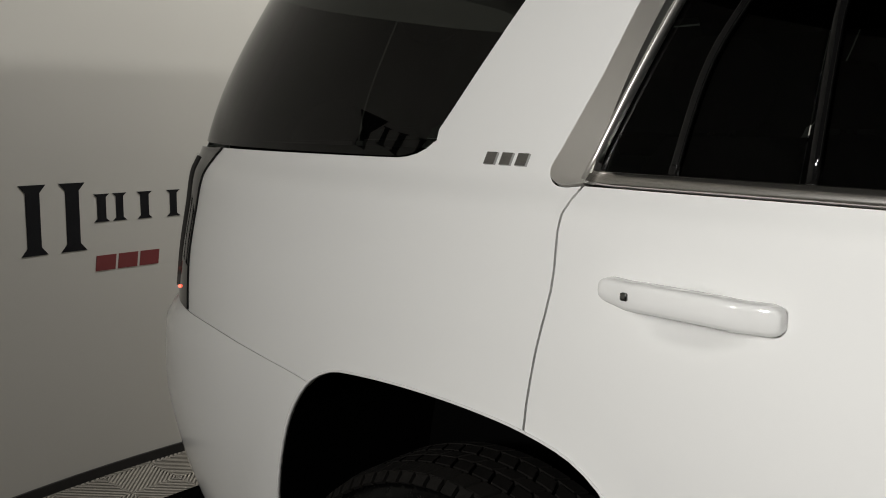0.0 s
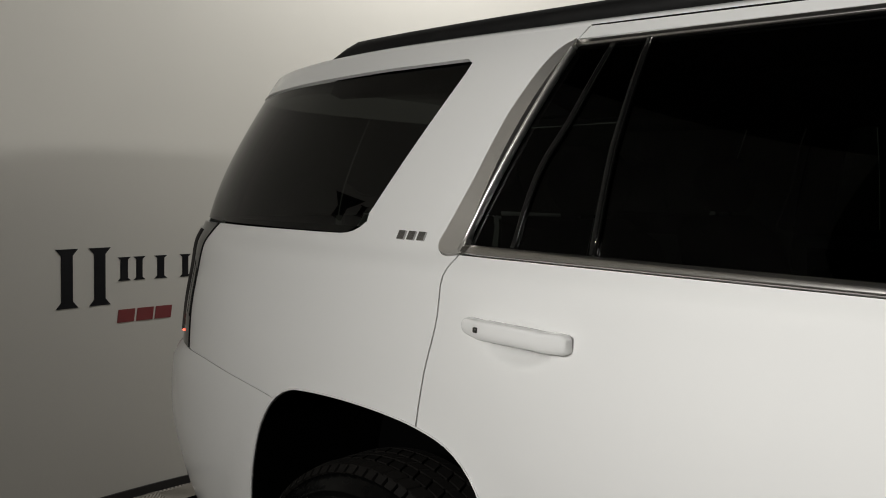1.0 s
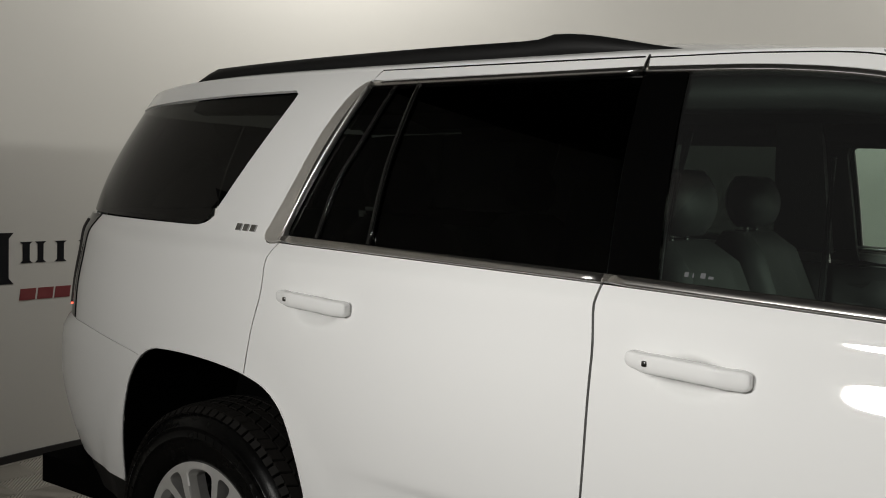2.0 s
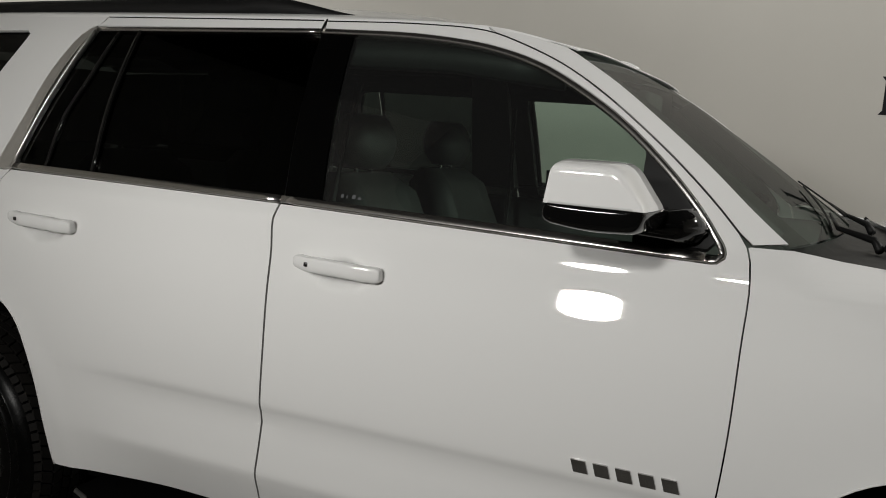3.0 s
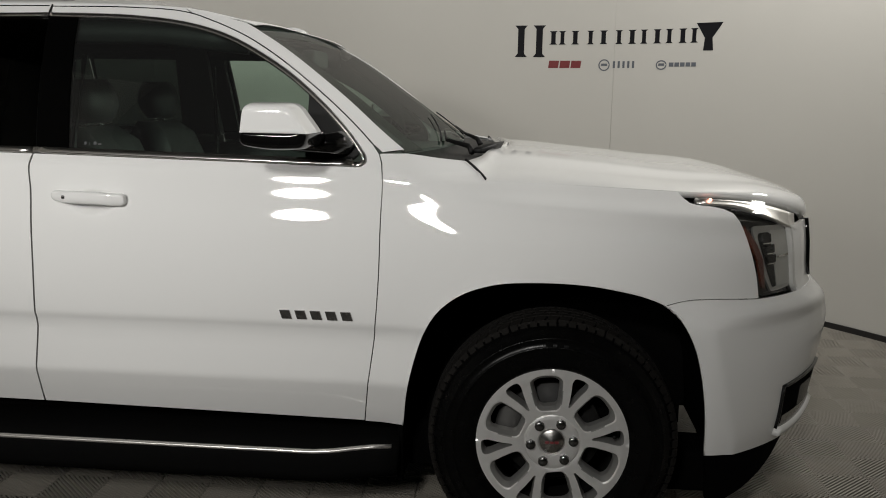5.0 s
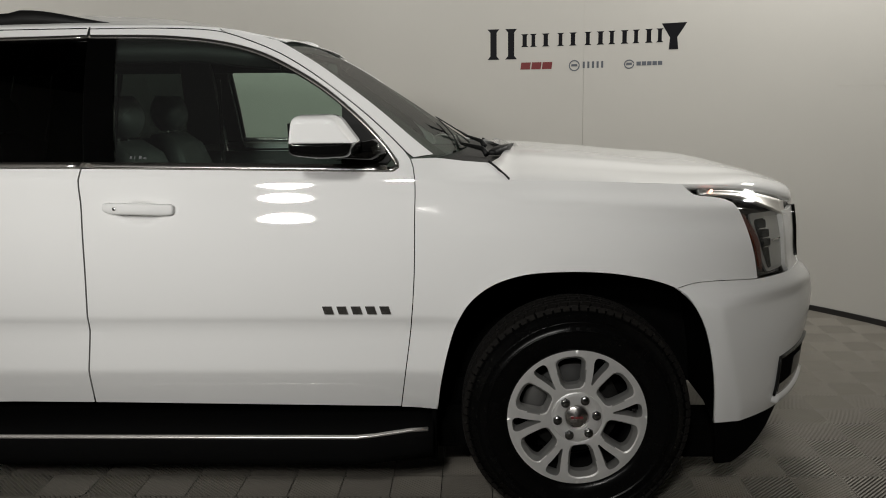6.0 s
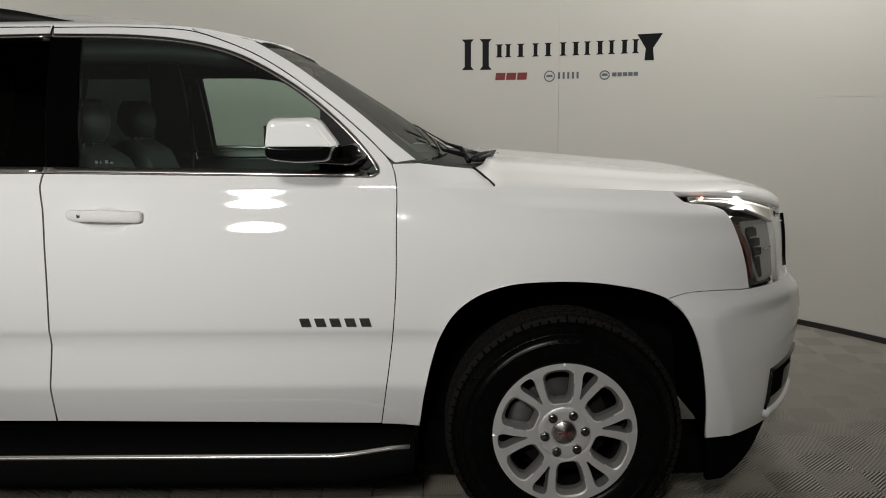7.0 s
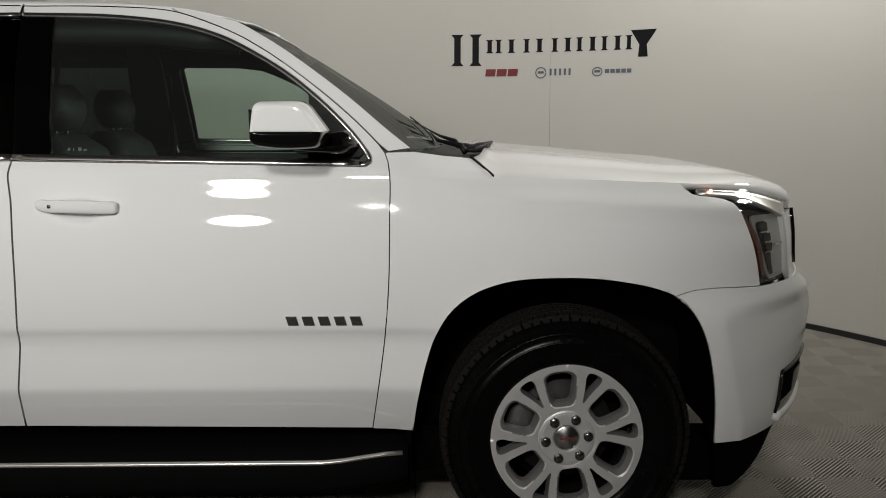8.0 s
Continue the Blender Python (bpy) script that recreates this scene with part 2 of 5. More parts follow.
FW = [0.940, 0.965, 0.988, 1.005, 1.012, 1.0133, 1.0064, 0.9783, 0.966, 0.9081, 0.875, 0.845, 0.815]
DZ = [0.30 + 0.005 * k for k in range(309)]
DW = [0.0]
for k in range(308):
    DW.append(DW[-1] + 0.0025 * (herm(SZ, SW, DZ[k]) + herm(SZ, SW, DZ[k + 1])))
DW = [w - DW[130] + 1.013 for w in DW]
UF, UR, NR, KU = 1.5, -1.5, 3.0, 1.6 / (math.pi / 2)
AXLE_F, AXLE_R, HUB_Z = 1.473, -1.435, 0.404


def nose_f(z):
    return herm([0.2, 0.36, 0.45, 0.55, 0.66, 0.74, 0.80, 0.86, 0.90, 1.06, 1.15, 1.22], [2.36, 2.43, 2.464, 2.487, 2.515, 2.525, 2.51, 2.465, 2.437, 2.428, 2.41, 2.36], z)


def nose_r(z):
    return herm([0.3, 0.45, 0.6, 0.75, 0.925, 0.966, 1.3, 1.7, 1.85], [-2.52, -2.59, -2.69, -2.745, -2.715, -2.64, -2.62, -2.44, -2.34], z)


def nf(z):
    return 2.6 + 1.1 * sm(0.87, 0.79, z)


HANDLES = (-0.045, -1.025)


def bowl(x, z):
    """Depth of the finger hollows behind the door handles."""
    if not 1.09 < z < 1.21:
        return 0.0
    return sum(0.030 * (1 - sm(0.25, 1.0, math.hypot((x - hx - 0.010) / 0.088, (z - 1.143) / 0.043))) for hx in HANDLES)


def half0(x, z):
    # the shoulder crease runs a little lower on the fender
    low = 0.012 * sm(0.80, 1.30, x) * sm(1.10, 1.19, z) * sm(1.30, 1.26, z)
    i = max(0.0, min(307.999, (z + low - 0.30) / 0.005))
    w, k = DW[int(i)] + (DW[int(i) + 1] - DW[int(i)]) * (i - int(i)), max(sm(0.957, 1.60, x), sm(0.93, 1.36, x) * sm(1.215, 1.265, z))
    if z < 0.30:
        w -= (0.30 - z) * 0.35
    soft_k = sm(-0.55, -1.0, x) * sm(0.95, 0.86, z)
    if soft_k:
        w += (herm([0.30, 0.45, 0.60, 0.75, 0.86, 0.95], [0.925, 0.965, 0.992, 1.006, 1.012, 1.014], z) - w) * soft_k
    # the fender swells towards the arch below the shoulder crease
    if x > 0.93 and z < 1.28:
        swell = herm([0.93, 1.0, 1.1, 1.2, 1.3, 1.4, 1.5, 1.7, 2.0], [0.0, 0.0025, 0.0082, 0.0145, 0.0205, 0.0245, 0.025, 0.019, 0.0], min(x, 2.0))
        w += swell * (0.78 * sm(1.17, 1.03, z) + 0.22 * sm(1.28, 1.20, z))
    if x > 0.97 and z > 1.262:
        w += (DW[192] - 0.85 * (z - 1.262) - w) * sm(0.97, 1.05, x)
    if k:
        w += (herm(FZ, FW, z + 0.045 * max(0, x - 1.0)) - w) * k
    if x > 1.9 and z < 0.95:
        w -= 0.60 * max(0.0, x - 2.06 + 0.27 * max(0.0, z - 0.42)) * sm(0.88, 0.78, z)
    for ax in (AXLE_F, AXLE_R):
        r = math.hypot((x - ax) / 0.50, (z - 0.42) / 0.54)
        if z < 1.05:
            w += 0.010 * (1 - sm(1.0, 1.16, r))
    return w - bowl(x, z)


def to_u(x, z):
    if x > UF:
        return UF + math.asin(min(0.9999, (x - UF) / (nose_f(z) - UF)) ** (nf(z) / 2)) * KU
    if x < UR:
        return UR - math.asin(min(0.9999, (x - UR) / (nose_r(z) - UR)) ** (NR / 2)) * KU
    return x


def skin(u, z, off=0.0):
    """The point of the right-hand skin at girth u and height z, off metres outwards."""
    if u > UF:
        th = min((u - UF) / KU, math.pi / 2)
        x = UF + (nose_f(z) - UF) * math.sin(th) ** (2 / nf(z))
        w = half0(x, z) * max(0.0, math.cos(th)) ** (2 / nf(z))
    elif u < UR:
        th = min((UR - u) / KU, math.pi / 2)
        x = UR + (nose_r(z) - UR) * math.sin(th) ** (2 / NR)
        w = half0(x, z) * max(0.0, math.cos(th)) ** (2 / NR)
    else:
        x, w = u, half0(u, z)
    p = Vector((x, -w, z))
    return p + skin_n(u, z) * off if off else p


def skin_n(u, z):
    e = 0.004
    n = (skin(u + e, z) - skin(u - e, z)).cross(skin(u, z + e) - skin(u, z - e))
    return n.normalized() if n.length > 1e-9 else Vector((0, -1, 0))


def at_w(w, z, front=True):
    """Girth u at which the skin is w wide, on the front or rear face."""
    lo, hi = (UF, UF + 1.6) if front else (UR - 1.6, UR)
    for _ in range(40):
        mid = (lo + hi) / 2
        wide = -skin(mid, z).y > w
        if front:
            lo, hi = (mid, hi) if wide else (lo, mid)
        else:
            lo, hi = (lo, mid) if wide else (mid, hi)
    return (lo + hi) / 2


def ux(poly):
    return [(to_u(x, z), z) for x, z in poly]


def panel(name, poly, material, parent, gap=0.0024, off=0.0, depth=0.018, step=0.06, label="", mirror=False, thick=True):
    """A sheet of the skin inside an outline given in girth and height, with its edges turned in."""
    poly = shrink(tidy(poly), gap)
    bm = bmesh.new()
    bm.faces.new([bm.verts.new((u, z, 0)) for u, z in poly])
    us, zs = [p[0] for p in poly], [p[1] for p in poly]
    cuts, c = [], min(us)
    while c < max(us):
        c += step if UR <= c <= UF else step * 0.5
        cuts.append(c)
    if name.endswith("_door"):
        cuts += [hx - 0.09 + 0.0125 * k for hx in HANDLES for k in range(17) if min(us) < hx < max(us)]
    for c in cuts:
        bmesh.ops.bisect_plane(bm, geom=bm.verts[:] + bm.edges[:] + bm.faces[:], plane_co=(c, 0, 0), plane_no=(1, 0, 0))
    c = min(zs)
    while c < max(zs):
        c += 0.008 if (0.53 < c < 0.60 or 0.725 < c < 0.80 or 1.04 < c < 1.31) and step > 0.05 else step * 0.6
        bmesh.ops.bisect_plane(bm, geom=bm.verts[:] + bm.edges[:] + bm.faces[:], plane_co=(0, c, 0), plane_no=(0, 1, 0))
    bmesh.ops.triangulate(bm, faces=[f for f in bm.faces if len(f.verts) > 4])
    flat = {v: (v.co.x, v.co.y) for v in bm.verts}
    edge = [e for e in bm.edges if e.is_boundary]
    if thick:
        r = bmesh.ops.extrude_edge_only(bm, edges=edge)
        for v in [g for g in r["geom"] if isinstance(g, bmesh.types.BMVert)]:
            u, z = v.co.x, v.co.y
            flat[v] = (u, z, 1)
        for e in edge:
            e.smooth = False
    for v, q in flat.items():
        v.co = skin(q[0], q[1], off - (depth if len(q) == 3 else 0))
    bmesh.ops.recalc_face_normals(bm, faces=bm.faces[:])
    ref = max((f for f in bm.faces if not any(len(flat[v]) == 3 for v in f.verts)), key=lambda f: f.calc_area())
    q = flat[ref.verts[0]]
    ref.normal_update()
    if ref.normal.dot(skin_n(q[0], q[1])) < 0:
        bmesh.ops.reverse_faces(bm, faces=bm.faces[:])
    if mirror:
        for v in bm.verts:
            v.co.y = -v.co.y
        bmesh.ops.reverse_faces(bm, faces=bm.faces[:])
    return part(name, bm, material, parent, label)


def strip(name, line, width, material, parent, off=0.006, mirror=False, label="", depth=0.012, tilt=0.0):
    """A raised moulding along a line on the skin, width across it towards the line's left."""
    rings = []
    n = len(line)
    for i, (u, z) in enumerate(line):
        a, b = line[max(0, i - 1)], line[min(n - 1, i + 1)]
        d = math.hypot(b[0] - a[0], b[1] - a[1]) or 1
        nx, nz = -(b[1] - a[1]) / d, (b[0] - a[0]) / d
        w = width[i] if isinstance(width, list) else width
        ring = []
        for k, o in ((0, -depth), (0.0, off * 0.5), (0.15, off), (0.85, off), (1, off * 0.5), (1, -depth)):
            ring.append(skin(u + nx * w * k, z + nz * w * k, o + tilt * k))
        rings.append(ring)
    bm = bmesh.new()
    loft(bm, rings)
    if mirror:
        for v in bm.verts:
            v.co.y = -v.co.y
    bmesh.ops.recalc_face_normals(bm, faces=bm.faces[:])
    return part(name, bm, material, parent, label)

# ---- the round booth and the hall ----
CX, CY, RW, WALL_H = 0.35, -0.2, 4.0, 4.3


def on_wall(deg, z, inset=0.0):
    a = radians(deg)
    return Vector((CX + (RW - inset) * math.cos(a), CY + (RW - inset) * math.sin(a), z))


def ring_wall(name, a0, a1, lo, hi, inner, outer, material, step=2.0):
    bm = bmesh.new()
    n = max(2, int(abs(a1 - a0) / step))
    rings = []
    for i in range(n + 1):
        a = a0 + (a1 - a0) * i / n
        rings.append([on_wall(a, lo, inner), on_wall(a, hi, inner), on_wall(a, hi, outer), on_wall(a, lo, outer)])
    loft(bm, rings)
    bmesh.ops.recalc_face_normals(bm, faces=bm.faces[:])
    ob = part(name, bm, material)
    for e in ob.data.edges:
        a, b = (ob.data.vertices[k].co for k in e.vertices)
        if math.hypot(a.x - b.x, a.y - b.y) > 0.02:
            e.use_edge_sharp = True
    return ob


OPEN_A, OPEN_B = -118.0, -36.0
tagged(ring_wall("wall_round", OPEN_B, 360 + OPEN_A, 0.0, WALL_H, 0.0, -0.12, WALL), "warm off-white matt curved booth wall", "wall", kind="structure")
tagged(ring_wall("baseboard", OPEN_B, 360 + OPEN_A, 0.0, 0.038, 0.010, 0.0, BASEB), "narrow black baseboard round the curved wall", "baseboard", kind="structure")

wall_ob = bpy.data.objects["wall_round"]
for a0, a1, lo, hi in ((65.32, 65.38, 0.05, WALL_H - 0.01), (28.87, 28.93, 0.05, WALL_H - 0.01), (26.0, 36.6, 1.5640, 1.5665)):
    ring_wall("panel_joint", a0, a1, lo, hi, 0.0006, -0.004, JOINT).parent = wall_ob

bm = bmesh.new()
box(bm, (-9, -17, -0.25), (9, 8, -0.028))
tagged(part("floor", bm, CONCRETE, smooth=False), "dark concrete slab under the booth's tiles", "floor", kind="structure")
bm = bmesh.new()
box(bm, (-9, -17, 5.4), (9, 8, 5.6))
tagged(part("ceiling", bm, CEIL, smooth=False), "dark painted hall ceiling", "ceiling", kind="structure")
for nm, lo, hi in (("wall_west", (-9.2, -17, -0.25), (-9, 8, 5.6)), ("wall_east", (9, -17, -0.25), (9.2, 8, 5.6)),
                   ("wall_south", (-9.2, -17.2, -0.25), (9.2, -17, 5.6)), ("wall_north", (-9.2, 8, -0.25), (9.2, 8.2, 5.6))):
    bm = bmesh.new()
    box(bm, lo, hi)
    tagged(part(nm, bm, HALL, smooth=False), "plain grey hall wall", "wall", kind="structure")

# ceiling lamps
for x, y, lz, r, watts in LAMPS:
    th = empty("ceiling_lamp", (x, y, lz))
    bm = bmesh.new()
    revolve(bm, [(0.001, 0.16), (0.10, 0.16), (0.13, 0.10), (r * 0.98, 0.07), (r + 0.03, 0.0), (r + 0.005, 0.0), (r * 0.9, 0.05), (0.001, 0.06)], 32)
    out = Vector((x - CX, y - CY, 0)).normalized() * LEAN
    turn = look((0, 0, 0), (out.x, out.y, -1))
    for v in bm.verts:
        v.co = turn @ Vector((v.co.x, v.co.z, v.co.y))
    bmesh.ops.recalc_face_normals(bm, faces=bm.faces[:])
    part("housing", bm, LAMP_BODY, th)
    bm = bmesh.new()
    tube(bm, [(0, 0, 0.15), (0, 0, 5.41 - lz)], 0.012, 8)
    part("stem", bm, LAMP_BODY, th)
    tagged(th, "round white high-bay lamp hung from the ceiling", "ceiling lamp", "ceiling lamps")
    data = bpy.data.lights.new("lamp", "AREA")
    data.shape, data.size, data.energy, data.color = "DISK", 2 * r, watts, LAMP_WARM
    data.spread = radians(140)
    lo = new("lamp_light", data)
    lo.matrix_basis, lo.parent = turn @ Matrix.Translation((0, 0, -0.01)), th


for eye, aim, r, squash, watts in STANDS:
    th = empty("studio_lamp", (eye[0], eye[1], 0))
    bm = bmesh.new()
    revolve(bm, [(0.001, 0.16), (0.07, 0.16), (0.10, 0.09), (r, 0.03), (r + 0.02, -0.005), (r + 0.004, -0.005), (r * 0.95, 0.02), (0.001, 0.03)], 32)
    turn = look((0, 0, eye[2]), (aim[0] - eye[0], aim[1] - eye[1], aim[2]))
    for v in bm.verts:
        v.co = turn @ Vector((v.co.x, v.co.z * squash, v.co.y))
    bmesh.ops.recalc_face_normals(bm, faces=bm.faces[:])
    part("lamp_head", bm, LAMP_BODY, th)
    bm = bmesh.new()
    tube(bm, [turn @ Vector((0, 0, 0.13)), Vector((turn.translation.x, turn.translation.y - 0.12, eye[2] - 0.15)), Vector((0, -0.13, 0.5))], 0.016, 8)
    part("pole", bm, BLACK, th)
    for k in range(3):
        a = 2 * math.pi * k / 3 + 0.5
        bm = bmesh.new()
        tube(bm, [(0, -0.13, 0.62), (0.26 * math.cos(a), -0.13 + 0.26 * math.sin(a), 0.005)], 0.011, 8)
        part("leg", bm, BLACK, th)
    tagged(th, "round studio lamp on a black tripod stand", "studio lamp", "studio lamps")
    data = bpy.data.lights.new("lamp", "AREA")
    data.shape, data.size, data.size_y, data.energy, data.color = "ELLIPSE", 2 * r, 2 * r * squash, watts, LAMP_WARM
    data.spread = radians(66)
    lo = new("lamp_light", data)
    lo.matrix_basis = turn @ Matrix.Translation((0, 0, -0.012))
    lo.parent = th


def wall_mark(name, poly, a0, z0, material, parent, inset=0.002):
    """A flat plain shape on the curved wall; poly in metres along the wall (rightwards) and up."""
    bm = bmesh.new()
    bm.faces.new([bm.verts.new((x, z, 0)) for x, z in poly])
    xs = [p[0] for p in poly]
    c = min(xs)
    while c < max(xs):
        c += 0.05
        bmesh.ops.bisect_plane(bm, geom=bm.verts[:] + bm.edges[:] + bm.faces[:], plane_co=(c, 0, 0), plane_no=(1, 0, 0))
    r = bmesh.ops.extrude_face_region(bm, geom=bm.faces[:])
    up = {g for g in r["geom"] if isinstance(g, bmesh.types.BMVert)}
    for v in bm.verts:
        a = a0 - math.degrees(v.co.x * 1.018 / RW)
        v.co = on_wall(a, z0 + v.co.y, inset if v in up else 0.0005)
    bmesh.ops.recalc_face_normals(bm, faces=bm.faces[:])
    return part(name, bm, material, parent, smooth=False)


def stem(x, w, z0, z1, s=0.014, flare=0.024):
    """An upright bar with flared ends."""
    return [(x - flare, z0), (x + w + flare, z0), (x + w, z0 + s * 2), (x + w, z1 - s * 2), (x + w + flare, z1), (x - flare, z1), (x, z1 - s * 2), (x, z0 + s * 2)]


def wall_sign(a0, top):
    """A sign of plain bars: a tall mark, six small ones and another tall one, with three small emblems below."""
    th = empty("wall_sign", on_wall(a0, top))
    th.matrix_world = Matrix.Translation(on_wall(a0, top))
    kids = []
    base = top - 0.248
    kids.append(wall_mark("tall_mark", stem(0.032, 0.052, 0, 0.248), a0, base, INK, None))
    kids.append(wall_mark("tall_mark", stem(0.180, 0.052, 0, 0.248), a0, base, INK, None))
    x = 0.282
    for i, w in enumerate((0.15, 0.20, 0.20, 0.17, 0.17, 0.165)):
        z0, z1 = 0.098, 0.202
        kids.append(wall_mark("small_mark", stem(x + 0.02, 0.035, z0, z1, 0.006, 0.014), a0, base, INK, None))
        kids.append(wall_mark("small_mark", stem(x + w - 0.055, 0.03, z0, z1, 0.006, 0.014), a0, base, INK, None))
        x += w + 0.026
    kids.append(wall_mark("tall_mark", [(1.50, 0.04), (1.575, 0.04), (1.565, 0.13), (1.64, 0.238), (1.44, 0.238), (1.508, 0.13)], a0, base, INK, None))
    # emblems
    for k in range(3):
        kids.append(wall_mark("emblem_bar", [(0.285 + k * 0.09, -0.085), (0.365 + k * 0.09, -0.085), (0.372 + k * 0.09, -0.028), (0.292 + k * 0.09, -0.028)], a0, base, INK_RED, None))
    for cx, cz, rx, rz in ((0.735, -0.062, 0.045, 0.045), (1.185, -0.062, 0.042, 0.036)):
        outer = [(cx + rx * math.cos(2 * math.pi * i / 20), cz + rz * math.sin(2 * math.pi * i / 20)) for i in range(20)]
        inner = [(cx + (rx - 0.009) * math.cos(2 * math.pi * i / 20), cz + (rz - 0.009) * math.sin(2 * math.pi * i / 20)) for i in range(20, -1, -1)]
        kids.append(wall_mark("emblem_ring", outer + [(outer[0][0] - 0.0005, outer[0][1] + 0.001)] + inner[:-1], a0, base, INK_GREY, None))
        kids.append(wall_mark("emblem_bar", [(cx - rx * 0.6, cz - 0.006), (cx + rx * 0.6, cz - 0.006), (cx + rx * 0.5, cz + 0.012), (cx - rx * 0.5, cz + 0.012)], a0, base, INK_GREY, None))
    for k in range(5):
        kids.append(wall_mark("emblem_bar", [(0.805 + k * 0.038, -0.084), (0.822 + k * 0.038, -0.084), (0.822 + k * 0.038, -0.032), (0.805 + k * 0.038, -0.032)], a0, base, INK_GREY, None))
        kids.append(wall_mark("emblem_bar", [(1.245 + k * 0.043, -0.074), (1.280 + k * 0.043, -0.074), (1.280 + k * 0.043, -0.044), (1.245 + k * 0.043, -0.044)], a0, base, INK_GREY, None))
    for k in kids:
        k.parent = th
        k.matrix_parent_inverse = Matrix.Translation(-on_wall(a0, top))
    return tagged(th, "dark vinyl wall sign of plain bars with small emblems", "sign", "wall signs")


wall_sign(77.2, 2.066)
wall_sign(-173.7, 1.130)
wall_sign(-129.0, 2.20)

# ---- the car ----
car = empty("suv")
tagged(car, "large white four-door SUV with chrome trim, parked on grey tiles", "car")


def merged(*runs):
    return [p for run in runs for p in run]


FGAP = curve([(-0.275, 1.781), (0.0, 1.780), (0.2, 1.766), (0.31, 1.733), (0.42, 1.688), (0.52, 1.632), (0.64, 1.549), (0.755, 1.458), (0.85, 1.370), (0.896, 1.316),
              (0.911, 1.255), (0.911, 1.12), (0.908, 0.935), (0.897, 0.78), (0.880, 0.64), (0.846, 0.412)])
BGAP = curve([(-0.280, 0.430), (-0.262, 0.574), (-0.244, 0.751), (-0.235, 0.945), (-0.241, 1.147), (-0.253, 1.254), (-0.249, 1.294)])
CGAP = curve([(-1.209, 1.300), (-1.228, 1.258), (-1.228, 1.15), (-1.240, 1.058), (-1.247, 0.987), (-1.246, 0.945)])
ARCH_R = curve([(-1.83, 0.50), (-1.82, 0.60), (-1.808, 0.69), (-1.788, 0.772), (-1.747, 0.874), (-1.703, 0.927), (-1.651, 0.953), (-1.601, 0.960), (-1.485, 0.964), (-1.344, 0.958), (-1.246, 0.945),
                (-1.169, 0.922), (-1.124, 0.892), (-1.088, 0.85), (-1.05, 0.77), (-1.02, 0.67), (-1.0, 0.55), (-0.985, 0.437)], 0.025)
ARCH_F = curve([(0.978, 0.405), (0.996, 0.54), (1.022, 0.66), (1.051, 0.749), (1.089, 0.818), (1.13, 0.86), (1.182, 0.894), (1.247, 0.918), (1.312, 0.931), (1.46, 0.936), (1.572, 0.930),
                (1.647, 0.919), (1.722, 0.903), (1.80, 0.874), (1.84, 0.846), (1.871, 0.805), (1.906, 0.734), (1.932, 0.64), (1.953, 0.512), (1.962, 0.372)], 0.025)
DLO_F = curve([(-0.268, 1.757), (0.03, 1.75), (0.229, 1.726), (0.367, 1.687), (0.485, 1.63), (0.602, 1.557), (0.717, 1.462), (0.793, 1.385), (0.832, 1.336), (0.852, 1.307), (0.854, 1.289), (0.840, 1.278), (0.815, 1.2765)], 0.012)
BELT_F = dense([(0.815, 1.2765), (-0.249, 1.294)], 0.05)
BELT_R = dense([(-0.251, 1.294), (-1.209, 1.300)], 0.05)
CPIL_IN = curve([(-1.068, 1.735), (-1.082, 1.712), (-1.123, 1.622), (-1.16, 1.516), (-1.193, 1.392), (-1.209, 1.301)])
CPIL_OUT = curve([(-1.060, 1.745), (-1.100, 1.718), (-1.161, 1.606), (-1.212, 1.451), (-1.257, 1.345), (-1.268, 1.320), (-1.266, 1.307), (-1.256, 1.2985), (-1.240, 1.2955), (-1.209, 1.299)], 0.008)
HOOD_E = [(x, 1.25 - 0.045 * (x - 1.0)) for x in (1.235, 1.35, 1.5, 1.65, 1.847)]


ROOF_E = [(-2.40, 1.715), (-2.2, 1.735), (-2.0, 1.750), (-1.5, 1.770), (-1.05, 1.777), (-0.275, 1.784), (0.0, 1.785), (0.2, 1.778), (0.31, 1.759), (0.42, 1.732), (0.47, 1.716)]


def roof_edge(x):
    return herm([p[0] for p in ROOF_E], [p[1] for p in ROOF_E], x)


def split_arch(arch, x):
    i = min(range(len(arch)), key=lambda k: math.dist(arch[k], x))
    return arch[: i + 1], arch[i:]


